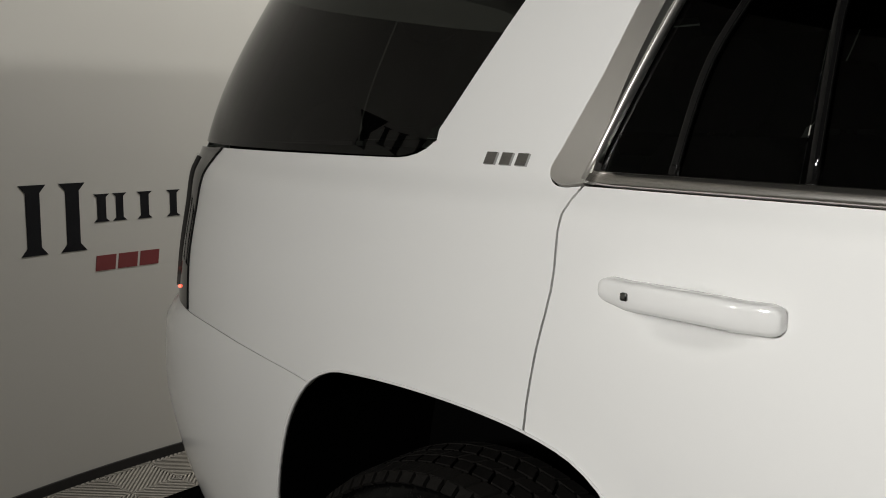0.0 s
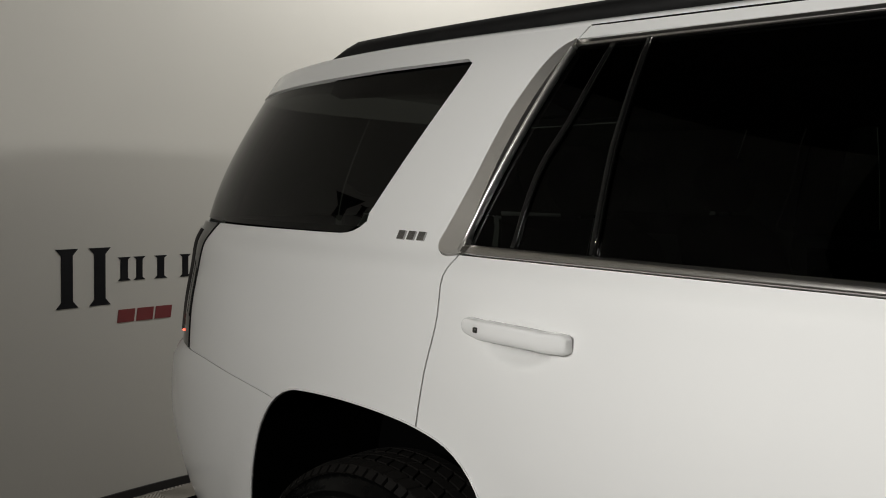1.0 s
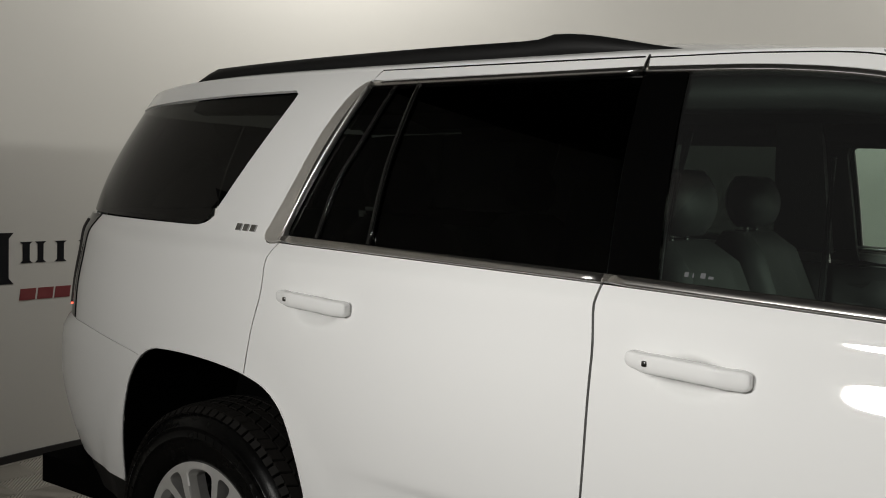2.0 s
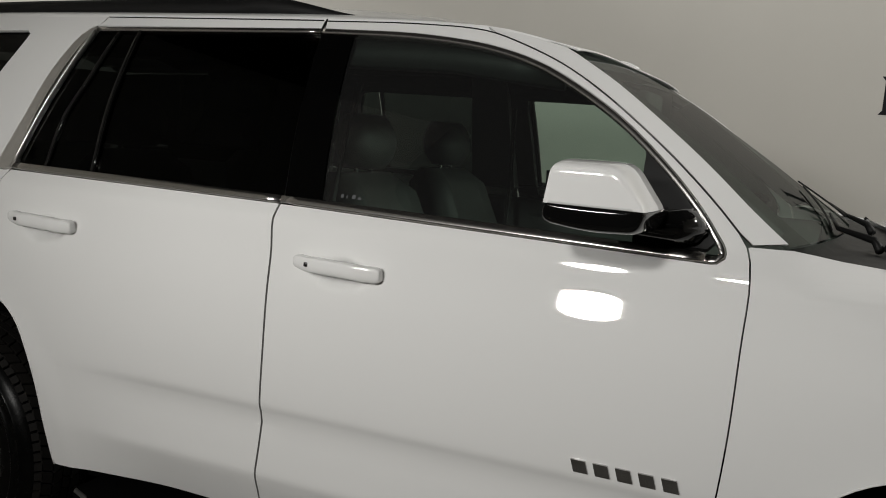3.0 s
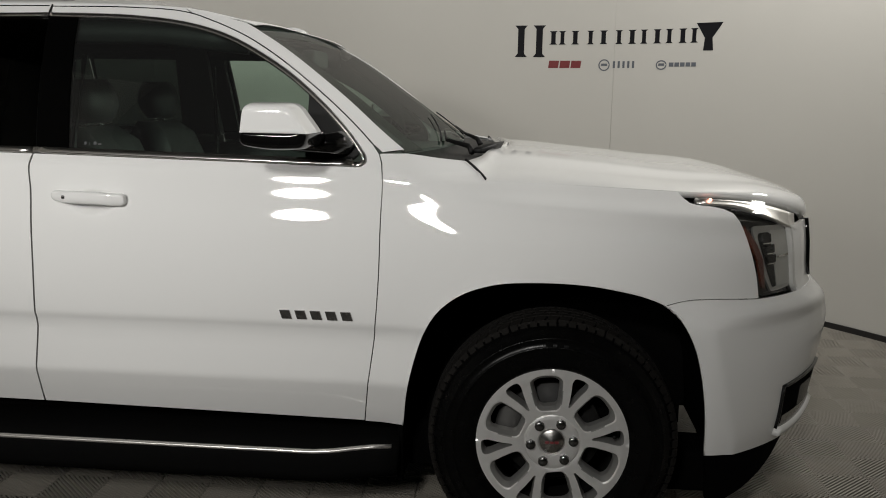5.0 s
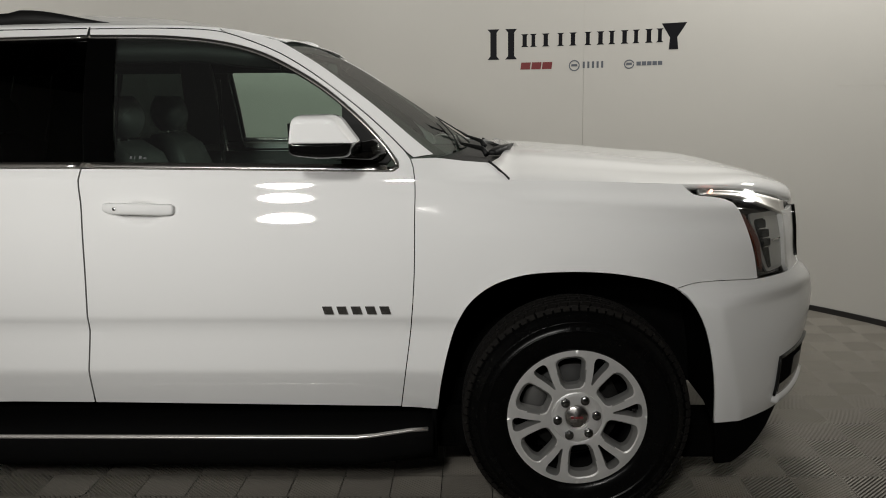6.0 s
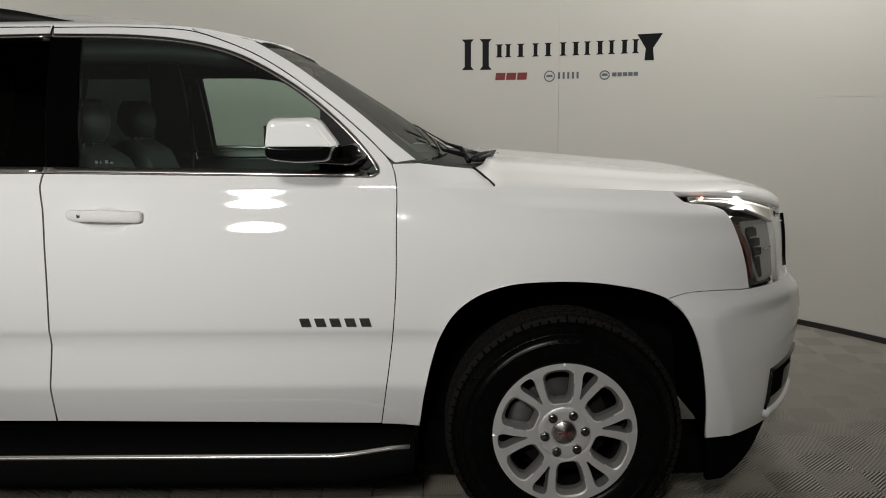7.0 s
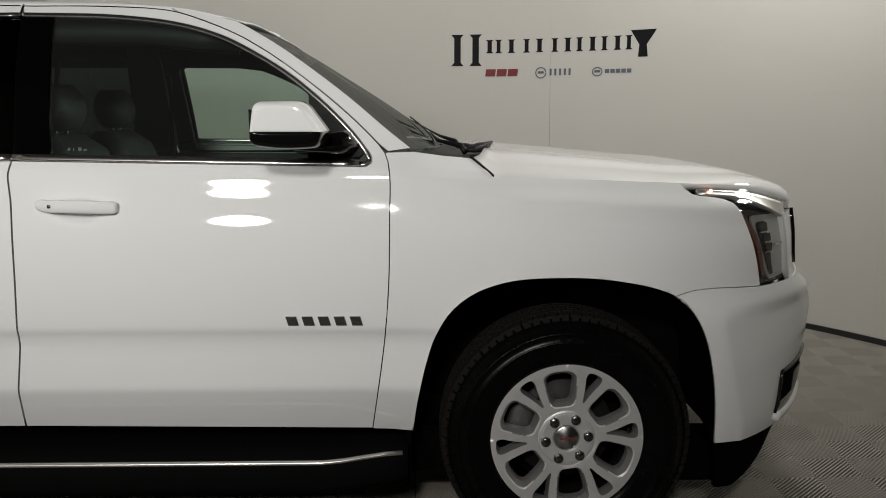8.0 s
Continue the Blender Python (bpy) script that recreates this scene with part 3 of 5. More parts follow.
def doors(m):
    # front door
    fd = panel("front_door", merged(BGAP, BELT_F[::-1], DLO_F[::-1], FGAP, dense([(0.846, 0.412), (-0.250, 0.430)])), PAINT, car, mirror=m, label="white front door")
    glass = merged([(-0.170, 1.745), (0.03, 1.738)], [(x - 0.006, z - 0.012) for x, z in DLO_F if x > 0.05 and z > 1.325], [(0.815, 1.300), (-0.135, 1.312)])
    panel("window", glass, GLASS, fd, gap=0, off=-0.008, mirror=m, thick=False, label="lightly tinted front side window")
    panel("pillar_cover", dense([(-0.276, 1.755), (-0.170, 1.752), (-0.135, 1.302), (-0.247, 1.298)]), PILLAR, fd, gap=0.002, off=-0.004, mirror=m, label="gloss black pillar cover")
    panel("corner_cover", merged([(0.655, 1.303), (0.815, 1.303)], [(x - 0.010, z - 0.008) for x, z in DLO_F[::-1] if 0.66 < x < 0.84 and z > 1.31], [(0.655, 1.49)]), BLACK, fd, gap=0.001, off=-0.003, mirror=m, label="black mirror corner cover")
    strip("belt_moulding", BELT_F, -0.020, SATIN, fd, mirror=m, label="bright belt moulding")
    strip("window_moulding", DLO_F[::-1], 0.013, SATIN, fd, off=0.004, mirror=m, label="bright window surround")
    strip("pillar_seal", dense([(-0.2785, 1.752), (-0.2785, 1.786)], 0.01), -0.005, BLACK, fd, off=0.0016, depth=0.003, mirror=m, label="black seal between the doors")
    strip("door_seal", [p for p in FGAP if p[1] > 1.60], 0.0010, BLACK, fd, off=0.0006, depth=0.003, mirror=m)
    # rear door
    low, _ = split_arch(ARCH_R[::-1], (-1.246, 0.945))
    rd = panel("rear_door", merged(BELT_R, CGAP, low[::-1], dense([(-0.985, 0.437), (-0.302, 0.430)]), [(x - 0.001, z) for x, z in BGAP]), PAINT, car, mirror=m, label="white rear door")
    panel("door_frame", merged(dense([(-0.278, 1.782), (-1.045, 1.776)]), dense([(-1.062, 1.745), (-0.272, 1.757)])), PAINT, rd, gap=0.002, mirror=m)
    panel("window", merged(dense([(-0.275, 1.750), (-0.9065, 1.738), (-0.9155, 1.31), (-0.250, 1.300)])), PRIVACY_FAR if m else PRIVACY_DOOR, rd, gap=0, off=-0.008, mirror=m, thick=False, label="dark privacy glass")
    panel("fixed_window", merged(dense([(-0.908, 1.738), (-1.055, 1.736)]), [(x + (0.0 if m else 0.012), z) for x, z in CPIL_IN[1:]], [(-0.917, 1.31)]), PRIVACY_FAR if m else PRIVACY_DOOR, rd, gap=0, off=-0.008, mirror=m, thick=False, label="dark privacy glass")
    strip("divider_bar", dense([(-0.898, 1.735), (-0.909, 1.52), (-0.906, 1.31)]), 0.013, GLOSS_BLACK, rd, off=0.003, mirror=m)
    strip("divider_bar", curve([(-0.975, 1.735), (-1.022, 1.575), (-1.062, 1.476), (-1.088, 1.31)]), 0.010, GLOSS_BLACK, rd, off=0.0, mirror=m)
    strip("belt_moulding", BELT_R, -0.020, SATIN, rd, mirror=m, label="bright belt moulding")
    strip("window_moulding", dense([(-0.278, 1.757), (-1.058, 1.742)]), 0.012, SATIN, rd, off=0.004, mirror=m, label="bright window surround")
    panel("door_trim", dense([(-1.15, 0.95), (-1.15, 1.29), (0.80, 1.275), (0.82, 0.46), (-0.95, 0.46)]), TRIM_IN, rd, off=-0.07, mirror=m, thick=False)
    strip("pillar_trim", dense([(-1.058, 1.722), (-1.205, 1.303)]), -0.008, BRIGHT, rd, off=0.009, mirror=m, label="polished edge trim")
    strip("roof_seal", dense([(x, roof_edge(x) - 0.001) for x in [-1.045 + 0.1085 * k for k in range(8)]]), 0.0008, BLACK, rd, off=0.0008, depth=0.003, mirror=m, label="thin black roof seal")
    sg = 1 if m else -1
    for d, hx in zip((fd, rd), HANDLES):
        handle(d, hx, sg)
    return fd, rd


def handle(door, hx, sg):
    """A pull handle with a recess behind it and a key cover."""
    z = 1.157 if hx > -0.5 else 1.164
    bm = bmesh.new()
    rings = []
    for i in range(49):
        t = 0.5 - 0.5 * math.cos(math.pi * i / 48)
        x = hx - 0.114 + 0.243 * t
        e = 0.45 + 0.55 * math.sqrt(1 - (1 - min(1.0, min(t, 1 - t) / 0.07)) ** 2)
        grip = sm(0.16, 0.30, t) * sm(0.84, 0.70, t)
        up = 0.0195 * e + 0.0020 * grip
        down = (0.0145 + 0.0055 * sm(0.0, 0.22, t)) * e - 0.0015 * grip
        stand = 0.017 + 0.014 * sm(0.02, 0.30, t) * sm(0.98, 0.72, t)
        th = 0.004 + 0.011 * e
        zc = z + 0.003 - 0.006 * t
        ring = []
        for k in range(24):
            a = 2 * math.pi * k / 24
            cs, sn = math.cos(a), math.sin(a)
            q = lambda v: math.copysign(abs(v) ** 0.42, v)
            # the lower edge is cut back so that the face leans out over the bowl
            ring.append((x, sg * (half0(x, zc) + bowl(x, zc) + stand + th * q(cs) - 0.006 * max(0.0, -sn)), zc + (up if sn > 0 else down) * q(sn)))
        rings.append(ring)
    loft(bm, rings)
    bmesh.ops.recalc_face_normals(bm, faces=bm.faces[:])
    part("door_handle", bm, PAINT, door, "white door handle")
    bm = bmesh.new()
    x = hx - 0.066
    box(bm, (x - 0.0055, -0.005, z - 0.002), (x + 0.0055, 0.003, z + 0.009), 0.0025)
    for v in bm.verts:
        v.co.y = sg * (half0(x, z) + bowl(x, z) + 0.0405) + v.co.y
    part("key_cover", bm, NUT, door)


SEAM_R = curve([(-1.717, 0.922), (-1.888, 0.944), (-2.06, 0.960), (-2.20, 0.962)])
LAMP_EDGE_R = curve([(-2.20, 0.964), (-2.215, 1.10), (-2.205, 1.22), (-2.165, 1.300), (-2.14, 1.318)])
QW_TOP = [(-1.335, 1.712), (-1.6, 1.706), (-1.998, 1.690), (-2.20, 1.676)]
QW_FRONT = curve([(-1.340, 1.722), (-1.325, 1.712), (-1.332, 1.690), (-1.385, 1.58), (-1.500, 1.372), (-1.525, 1.340), (-1.560, 1.326), (-1.62, 1.323)], 0.02)


def body_sides(m):
    _, back = split_arch(ARCH_R[::-1], (-1.246, 0.945))
    k = min(range(len(back)), key=lambda i: math.dist(back[i], (-1.717, 0.922)))
    up = back[: k + 1]
    q = panel("quarter_panel", merged(ux(CGAP[::-1][:-1]), ux(CPIL_OUT[::-1]), ux(dense([(-1.045, 1.777), (-1.5, 1.770), (-2.0, 1.750), (-2.2, 1.735), (-2.30, 1.727)])),
                                      ux(dense([(-2.29, 1.676), (-1.998, 1.692), (-1.6, 1.714), (-1.36, 1.722)])), ux(QW_FRONT), ux(dense([(-1.62, 1.323), (-2.14, 1.319)])), ux(LAMP_EDGE_R[::-1]),
                                      ux(SEAM_R[::-1]), ux(up[::-1])), PAINT, car, gap=0.0014, depth=0.010, mirror=m, label="white rear quarter panel")
    panel("pillar_plate", merged(ux(CPIL_OUT), ux([(x + 0.010, z) for x, z in CPIL_IN[::-1]])), BRIGHT, q, gap=0.001, off=0.006, mirror=m, label="wide bright pillar plate")
    gl = panel("quarter_window", merged(ux(QW_FRONT), ux(dense([(-1.62, 1.323), (-2.14, 1.322)])), dense([(to_u(-2.14, 1.322), 1.322), (at_w(0.72, 1.32, False), 1.325)]),
                                        dense([(at_w(0.72, 1.32, False), 1.325), (at_w(0.62, 1.66, False), 1.662)]), dense([(at_w(0.62, 1.66, False), 1.662), (to_u(-2.20, 1.676), 1.676)]), ux(dense(QW_TOP[::-1]))),
               PRIVACY, q, gap=0.002, off=-0.003, mirror=m, thick=False, label="dark privacy quarter glass")
    panel("quarter_trim", ux(dense([(-1.50, 1.27), (-2.16, 1.27), (-2.16, 1.338), (-1.50, 1.345)])), DARK, q, gap=0, off=-0.02, mirror=m, thick=False)
    tl = panel("tail_lamp", merged(ux(LAMP_EDGE_R), dense([(to_u(-2.14, 1.318), 1.318), (at_w(0.74, 1.31, False), 1.312), (at_w(0.76, 0.97, False), 0.966), (to_u(-2.20, 0.964), 0.964)])), GLOSS_BLACK, car, gap=0.002, off=0.004, mirror=m, label="dark tail lamp with red lens")
    panel("lamp_lens", dense([(at_w(0.825, 1.28, False), 1.29), (at_w(0.745, 1.28, False), 1.29), (at_w(0.765, 1.0, False), 0.99), (at_w(0.850, 1.0, False), 0.99)]), SMOKED_LENS, tl, gap=0, off=0.010, mirror=m, depth=0.006)
    bm = bmesh.new()
    c = skin(at_w(0.885, 1.0, False), 1.0, 0.006)
    bmesh.ops.create_uvsphere(bm, u_segments=8, v_segments=6, radius=0.0035, matrix=Matrix.Translation((c.x, c.y if not m else -c.y, c.z)))
    part("red_bulb", bm, GLOW_RED, tl, "small lit red bulb")
    # fender
    ka = min(range(len(ARCH_F)), key=lambda i: math.dist(ARCH_F[i], (1.80, 0.874)))
    fe = panel("front_fender", merged(ux([(x, z) for x, z in FGAP if z < 1.32][::-1]), ux(dense([(0.903, 1.318), (0.985, 1.320), (1.08, 1.306), (1.165, 1.297), (1.235, 1.2395)])), ux(dense([(x, z + 0.0015) for x, z in HOOD_E])),
                                      ux(curve([(1.847, 1.212), (1.882, 1.181), (1.96, 1.169), (2.022, 1.15), (2.059, 1.093), (2.087, 1.016), (2.109, 0.938), (2.118, 0.880)])),
                                      ux(curve([(2.118, 0.8785), (1.938, 0.888), (1.868, 0.885), (1.805, 0.871)])), ux(ARCH_F[: ka + 1][::-1]), ux(dense([(0.978, 0.405), (0.848, 0.410)]))), PAINT, car, gap=0.0012, depth=0.010, mirror=m, label="white front fender")
    strip("hood_seal", ux(dense([(1.163, 1.2985), (1.19, 1.278), (1.234, 1.2405)], 0.012)), 0.005, BLACK, fe, off=0.004, depth=0.006, mirror=m, label="black hood gap")
    # windshield pillar
    panel("windshield_pillar", merged([(x, z) for x, z in FGAP if z > 1.32 and x > 0.2][::-1], dense([(0.20, 1.7770), (0.31, 1.7580), (0.42, 1.7310)]),
                                      curve([(0.455, 1.713), (0.565, 1.648), (0.700, 1.553), (0.798, 1.478), (0.90, 1.392), (0.978, 1.330)]), [(0.905, 1.320)]), PAINT, car, gap=0.002, mirror=m, label="white windshield pillar")
    # wheel wells
    for arch, nm in ((ARCH_F, "front"), (ARCH_R, "rear")):
        bm = bmesh.new()
        rows = []
        for x, z in arch:
            p = skin(to_u(x, z), z)
            rows.append([(p.x, p.y + 0.004, z), (p.x, -0.80, z + 0.03), (p.x, -0.56, z + 0.03)])
        cx = sum(r[2][0] for r in rows) / len(rows)
        loft(bm, rows, closed=False)
        inner = [bm.verts.new(r[2]) for r in rows]
        bm.faces.new(inner)
        bmesh.ops.triangulate(bm, faces=[f for f in bm.faces if len(f.verts) > 4])
        if m:
            for v in bm.verts:
                v.co.y = -v.co.y
        part("wheel_well", bm, DARK, car, "black wheel well liner", smooth=False)
        strip("arch_lip", ux(arch), 0.004, PAINT, car, off=0.002, mirror=m, depth=0.006)
    # bumpers, from the side to the middle
    seam_f = curve([(1.805, 0.870), (1.868, 0.884), (1.938, 0.887), (2.117, 0.8775)])
    fb = panel("front_bumper", merged(ux(seam_f), dense([(to_u(2.117, 0.8775), 0.8775), (at_w(0.45, 0.88), 0.878), (at_w(0.012, 0.88), 0.878)]),
                                      dense([(at_w(0.012, 0.43), 0.43), (at_w(0.45, 0.40), 0.40), (at_w(0.60, 0.355), 0.355), (at_w(0.70, 0.352), 0.352), (at_w(0.85, 0.362), 0.362), (to_u(1.962, 0.372), 0.372)]), ux(ARCH_F[ka:][::-1])), PAINT, car, gap=0.0003, depth=0.008, step=0.035, mirror=m, label="white front bumper")
    panel("fog_pocket", rounded(tidy([(at_w(0.755, 0.56), 0.556), (at_w(0.46, 0.55), 0.575), (at_w(0.46, 0.43), 0.425), (at_w(0.765, 0.42), 0.405)]), [0.02] * 4), DARK, fb, gap=0, off=0.005, mirror=m, label="black fog lamp pocket")
    strip("pocket_rim", dense([(at_w(0.768, 0.41), 0.41), (at_w(0.760, 0.55), 0.558), (at_w(0.62, 0.57), 0.570), (at_w(0.46, 0.57), 0.580)], 0.03), -0.010, SMOKED, fb, off=0.010, depth=0.010, mirror=m, label="grey rim of the fog lamp pocket")
    panel("fog_lamp", rounded(tidy([(at_w(0.665, 0.53), 0.535), (at_w(0.565, 0.53), 0.540), (at_w(0.565, 0.46), 0.470), (at_w(0.665, 0.46), 0.462)]), [0.015] * 4), SMOKED, fb, gap=0, off=0.011, depth=0.006, mirror=m, label="dark fog lamp")
    panel("pocket_shelf", dense([(at_w(0.755, 0.44), 0.452), (at_w(0.47, 0.45), 0.472), (at_w(0.47, 0.42), 0.425), (at_w(0.755, 0.41), 0.408)]), BADGE, fb, gap=0, off=0.010, depth=0.006, mirror=m, label="grey shelf below the fog lamp")
    strip("bumper_lip", curve([(at_w(0.765, 0.38), 0.384), (at_w(0.72, 0.38), 0.384), (at_w(0.64, 0.39), 0.390), (at_w(0.56, 0.40), 0.402), (at_w(0.48, 0.41), 0.418)]), 0.030, PAINT, fb, off=0.022, mirror=m, label="white lower bumper lip")
    panel("air_dam", merged(dense([(to_u(1.968, 0.370), 0.370), (to_u(2.08, 0.362), 0.362), (at_w(0.70, 0.36), 0.352), (at_w(0.45, 0.42), 0.40), (at_w(0.012, 0.46), 0.43)]),
                            dense([(at_w(0.012, 0.28), 0.29), (at_w(0.55, 0.24), 0.245), (at_w(0.70, 0.205), 0.205), (at_w(0.78, 0.185), 0.186), (at_w(0.85, 0.178), 0.178), (to_u(2.0, 0.182), 0.182)])), DARK, fb, gap=0, off=-0.014, mirror=m, label="black lower air dam")
    rb = panel("rear_bumper", merged(ux(SEAM_R), dense([(to_u(-2.20, 0.962), 0.962), (at_w(0.012, 0.96, False), 0.960)]), dense([(at_w(0.012, 0.5, False), 0.50), (at_w(0.7, 0.5, False), 0.50), (to_u(-1.83, 0.50), 0.50)]),
                                     ux(ARCH_R[: len(ARCH_R) - len(low_part()) + 1])), PAINT, car, gap=0.0002, depth=0.006, mirror=m, label="white rear bumper")
    panel("lower_valance", dense([(to_u(-1.84, 0.498), 0.498), (at_w(0.6, 0.5, False), 0.498), (at_w(0.012, 0.5, False), 0.498), (at_w(0.012, 0.36, False), 0.36), (at_w(0.7, 0.36, False), 0.36), (to_u(-1.86, 0.40), 0.40)]), BLACK, rb, gap=0, off=-0.012, mirror=m, label="black lower valance")
    panel("tailgate", dense([(at_w(0.735, 0.97, False), 0.968), (at_w(0.012, 0.97, False), 0.968), (at_w(0.012, 1.31, False), 1.315), (at_w(0.72, 1.31, False), 1.315)]), PAINT, car, mirror=m, label="white tailgate")
    panel("rear_window", dense([(at_w(0.735, 1.33, False), 1.308), (at_w(0.003, 1.33, False), 1.308), (at_w(0.003, 1.65, False), 1.675), (at_w(0.635, 1.65, False), 1.675)]), PRIVACY, car, gap=0, off=-0.006, mirror=m, thick=False, label="dark rear window")
    # headlamp
    hl = [(1.847, 1.212), (1.882, 1.181), (1.96, 1.169), (2.022, 1.15), (2.059, 1.093), (2.087, 1.016), (2.109, 0.938), (2.118, 0.884)]
    hpoly = merged(ux(curve(hl)), dense([(to_u(2.118, 0.882), 0.882), (at_w(0.70, 0.89), 0.882), (at_w(0.70, 1.06), 1.08), (at_w(0.712, 1.10), 1.118), (to_u(2.24, 1.155), 1.155), (to_u(2.08, 1.190), 1.190), (to_u(1.95, 1.203), 1.203), (to_u(1.847, 1.212), 1.212)]))
    ho = panel("headlamp", hpoly, GLOSS_BLACK, car, gap=0.003, off=-0.03, mirror=m, label="headlamp with chrome brow and amber side reflector")
    panel("clear_lens", hpoly, LENS, ho, gap=0.004, off=0.002, mirror=m, thick=False)
    brow = curve([(1.905, 1.197), (1.97, 1.191), (2.06, 1.183), (2.15, 1.168), (2.22, 1.148), (2.275, 1.130)])
    strip("chrome_brow", ux(brow), [-0.014 - 0.040 * sm(0.3, 1.0, k / (len(brow) - 1)) for k in range(len(brow))], BRIGHT, ho, off=-0.006, depth=0.02, mirror=m, label="polished chrome brow")
    panel("amber_reflector", merged([(at_w(w, z), z) for z, w in ((1.105, 0.866), (1.05, 0.857), (1.0, 0.856), (0.95, 0.851), (0.905, 0.845))], [(at_w(w, z), z) for z, w in ((0.905, 0.836), (0.95, 0.838), (1.0, 0.839), (1.05, 0.841), (1.11, 0.854))]), AMBER, ho, gap=0, off=-0.012, depth=0.008, mirror=m, label="dark amber side reflector")
    panel("reflector_frame", rounded(tidy([(at_w(0.836, 1.10), 1.108), (at_w(0.705, 1.09), 1.104), (at_w(0.705, 0.9), 0.896), (at_w(0.808, 0.9), 0.892), (at_w(0.832, 0.95), 0.945)]), [0.03, 0.01, 0.01, 0.02, 0.03]), CHROME_DIM, ho, gap=0, off=-0.020, depth=0.008, mirror=m, label="grey lamp frame")
    panel("reflector_bowl", rounded(tidy([(at_w(0.828, 1.08), 1.085), (at_w(0.786, 1.08), 1.085), (at_w(0.786, 0.91), 0.905), (at_w(0.802, 0.91), 0.902), (at_w(0.826, 0.95), 0.97)]), [0.02, 0.006, 0.006, 0.01, 0.03]), SMOKED, ho, gap=0, off=-0.018, depth=0.002, mirror=m, label="smoked lamp reflector")
    panel("side_bowl", dense([(at_w(0.784, 1.08), 1.090), (at_w(0.706, 1.08), 1.085), (at_w(0.706, 0.91), 0.905), (at_w(0.784, 0.91), 0.905)]), LAMP_PALE, ho, gap=0, off=-0.017, depth=0.003, mirror=m, label="pale grey lamp reflector")
    for k in range(3):
        z = 0.985 + 0.034 * k
        el = panel("lamp_element", rounded(tidy([(at_w(0.822, z), z), (at_w(0.792, z), z), (at_w(0.792, z), z + 0.027), (at_w(0.822, z), z + 0.027)]), [0.006] * 4, 3), GLOSS_BLACK, ho, gap=0, off=-0.012, depth=0.006, mirror=m, step=0.02)
        panel("element_rim", dense([(at_w(0.823, z), z - 0.004), (at_w(0.797, z), z - 0.004), (at_w(0.797, z), z - 0.0005), (at_w(0.823, z), z - 0.0005)], 0.02), CHROME, el, gap=0, off=-0.010, depth=0.006, mirror=m, step=0.02)
    strip("lamp_fin", dense([(at_w(0.790, 1.0), 1.000), (at_w(0.740, 1.0), 1.002)], 0.02), 0.006, CHROME, ho, off=-0.010, depth=0.008, mirror=m, label="small bright fin")
    bm = bmesh.new()
    p = skin(to_u(1.952, 1.187), 1.187, 0.001)
    bmesh.ops.create_uvsphere(bm, u_segments=10, v_segments=6, radius=0.0055, matrix=Matrix.Translation((p.x, p.y if not m else -p.y, p.z)))
    part("marker_bulb", bm, GLOW_WARM, ho, "lit red marker bulb")
    panel("grille_surround", merged(dense([(at_w(0.701, 0.87), 0.870), (at_w(0.701, 1.06), 1.080), (at_w(0.694, 1.09), 1.096)]), dense([(at_w(0.50, 1.09), 1.096), (at_w(0.50, 0.87), 0.870)])), PAINT, car, gap=0, off=-0.004, mirror=m, label="pale grille surround")
    strip("grille_edge", dense([(at_w(0.50, 0.90), 0.897), (at_w(0.50, 1.09), 1.098)]), 0.012, GLOSS_BLACK, car, off=0.008, depth=0.02, mirror=m, label="black edge of the grille")
    panel("grille", dense([(at_w(0.485, 0.9), 0.886), (at_w(0.012, 0.9), 0.886), (at_w(0.012, 1.1), 1.10), (at_w(0.485, 1.06), 1.08)]), GLOSS_BLACK, car, gap=0.001, off=-0.01, mirror=m, label="black front grille")
    return q, fe


def low_part():
    i = min(range(len(ARCH_R)), key=lambda k: math.dist(ARCH_R[k], (-1.717, 0.922)))
    return ARCH_R[i:]


for m in (False, True):
    doors(m)
    body_sides(m)


def crown(x):
    """Roof height along the middle."""
    return herm([-2.45, -2.2, -1.9, -1.2, -0.4, -0.06, 0.1, 0.2, 0.35, 0.45], [1.745, 1.790, 1.825, 1.858, 1.864, 1.842, 1.814, 1.791, 1.763, 1.746], x)


bm = bmesh.new()
rings = []
nx = 44
for i in range(nx + 1):
    x = -2.31 + (0.446 + 2.31) * i / nx
    ze = roof_edge(x) + 0.001 * sm(-1.25, -1.05, x)
    p = skin(to_u(x, ze), ze)
    we, zc = -p.y, max(crown(x), ze + 0.004)
    top, bot = [], []
    for j in range(33):
        t = -1 + 2 * j / 32
        t = math.copysign(abs(t) ** 0.8, t)
        bow = -0.015 * sm(0.1, 0.45, x) * (1 - t * t)
        z = ze + (zc - ze) * (1 - abs(t) ** 4.0)
        top.append((x + bow, we * t, z))
        bot.append((x + bow, we * t * 0.985, z - 0.035 + 0.031 * sm(0.15, 0.38, x)))
    rings.append(top + bot[::-1])
loft(bm, rings)
bmesh.ops.recalc_face_normals(bm, faces=bm.faces[:])
roof = part("roof", bm, PAINT, car, "white roof")
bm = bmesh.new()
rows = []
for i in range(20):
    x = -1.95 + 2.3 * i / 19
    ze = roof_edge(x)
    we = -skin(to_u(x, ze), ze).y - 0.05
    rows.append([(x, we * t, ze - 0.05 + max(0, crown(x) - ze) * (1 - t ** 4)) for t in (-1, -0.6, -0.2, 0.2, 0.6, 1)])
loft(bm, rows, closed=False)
part("headliner", bm, HEADLINER, car, "cloth headliner, cabin shade in its dark colour")

# windshield
EDGE_W = curve([(0.422, 1.7275), (0.565, 1.646), (0.700, 1.551), (0.798, 1.476), (0.90, 1.390), (0.975, 1.328)])


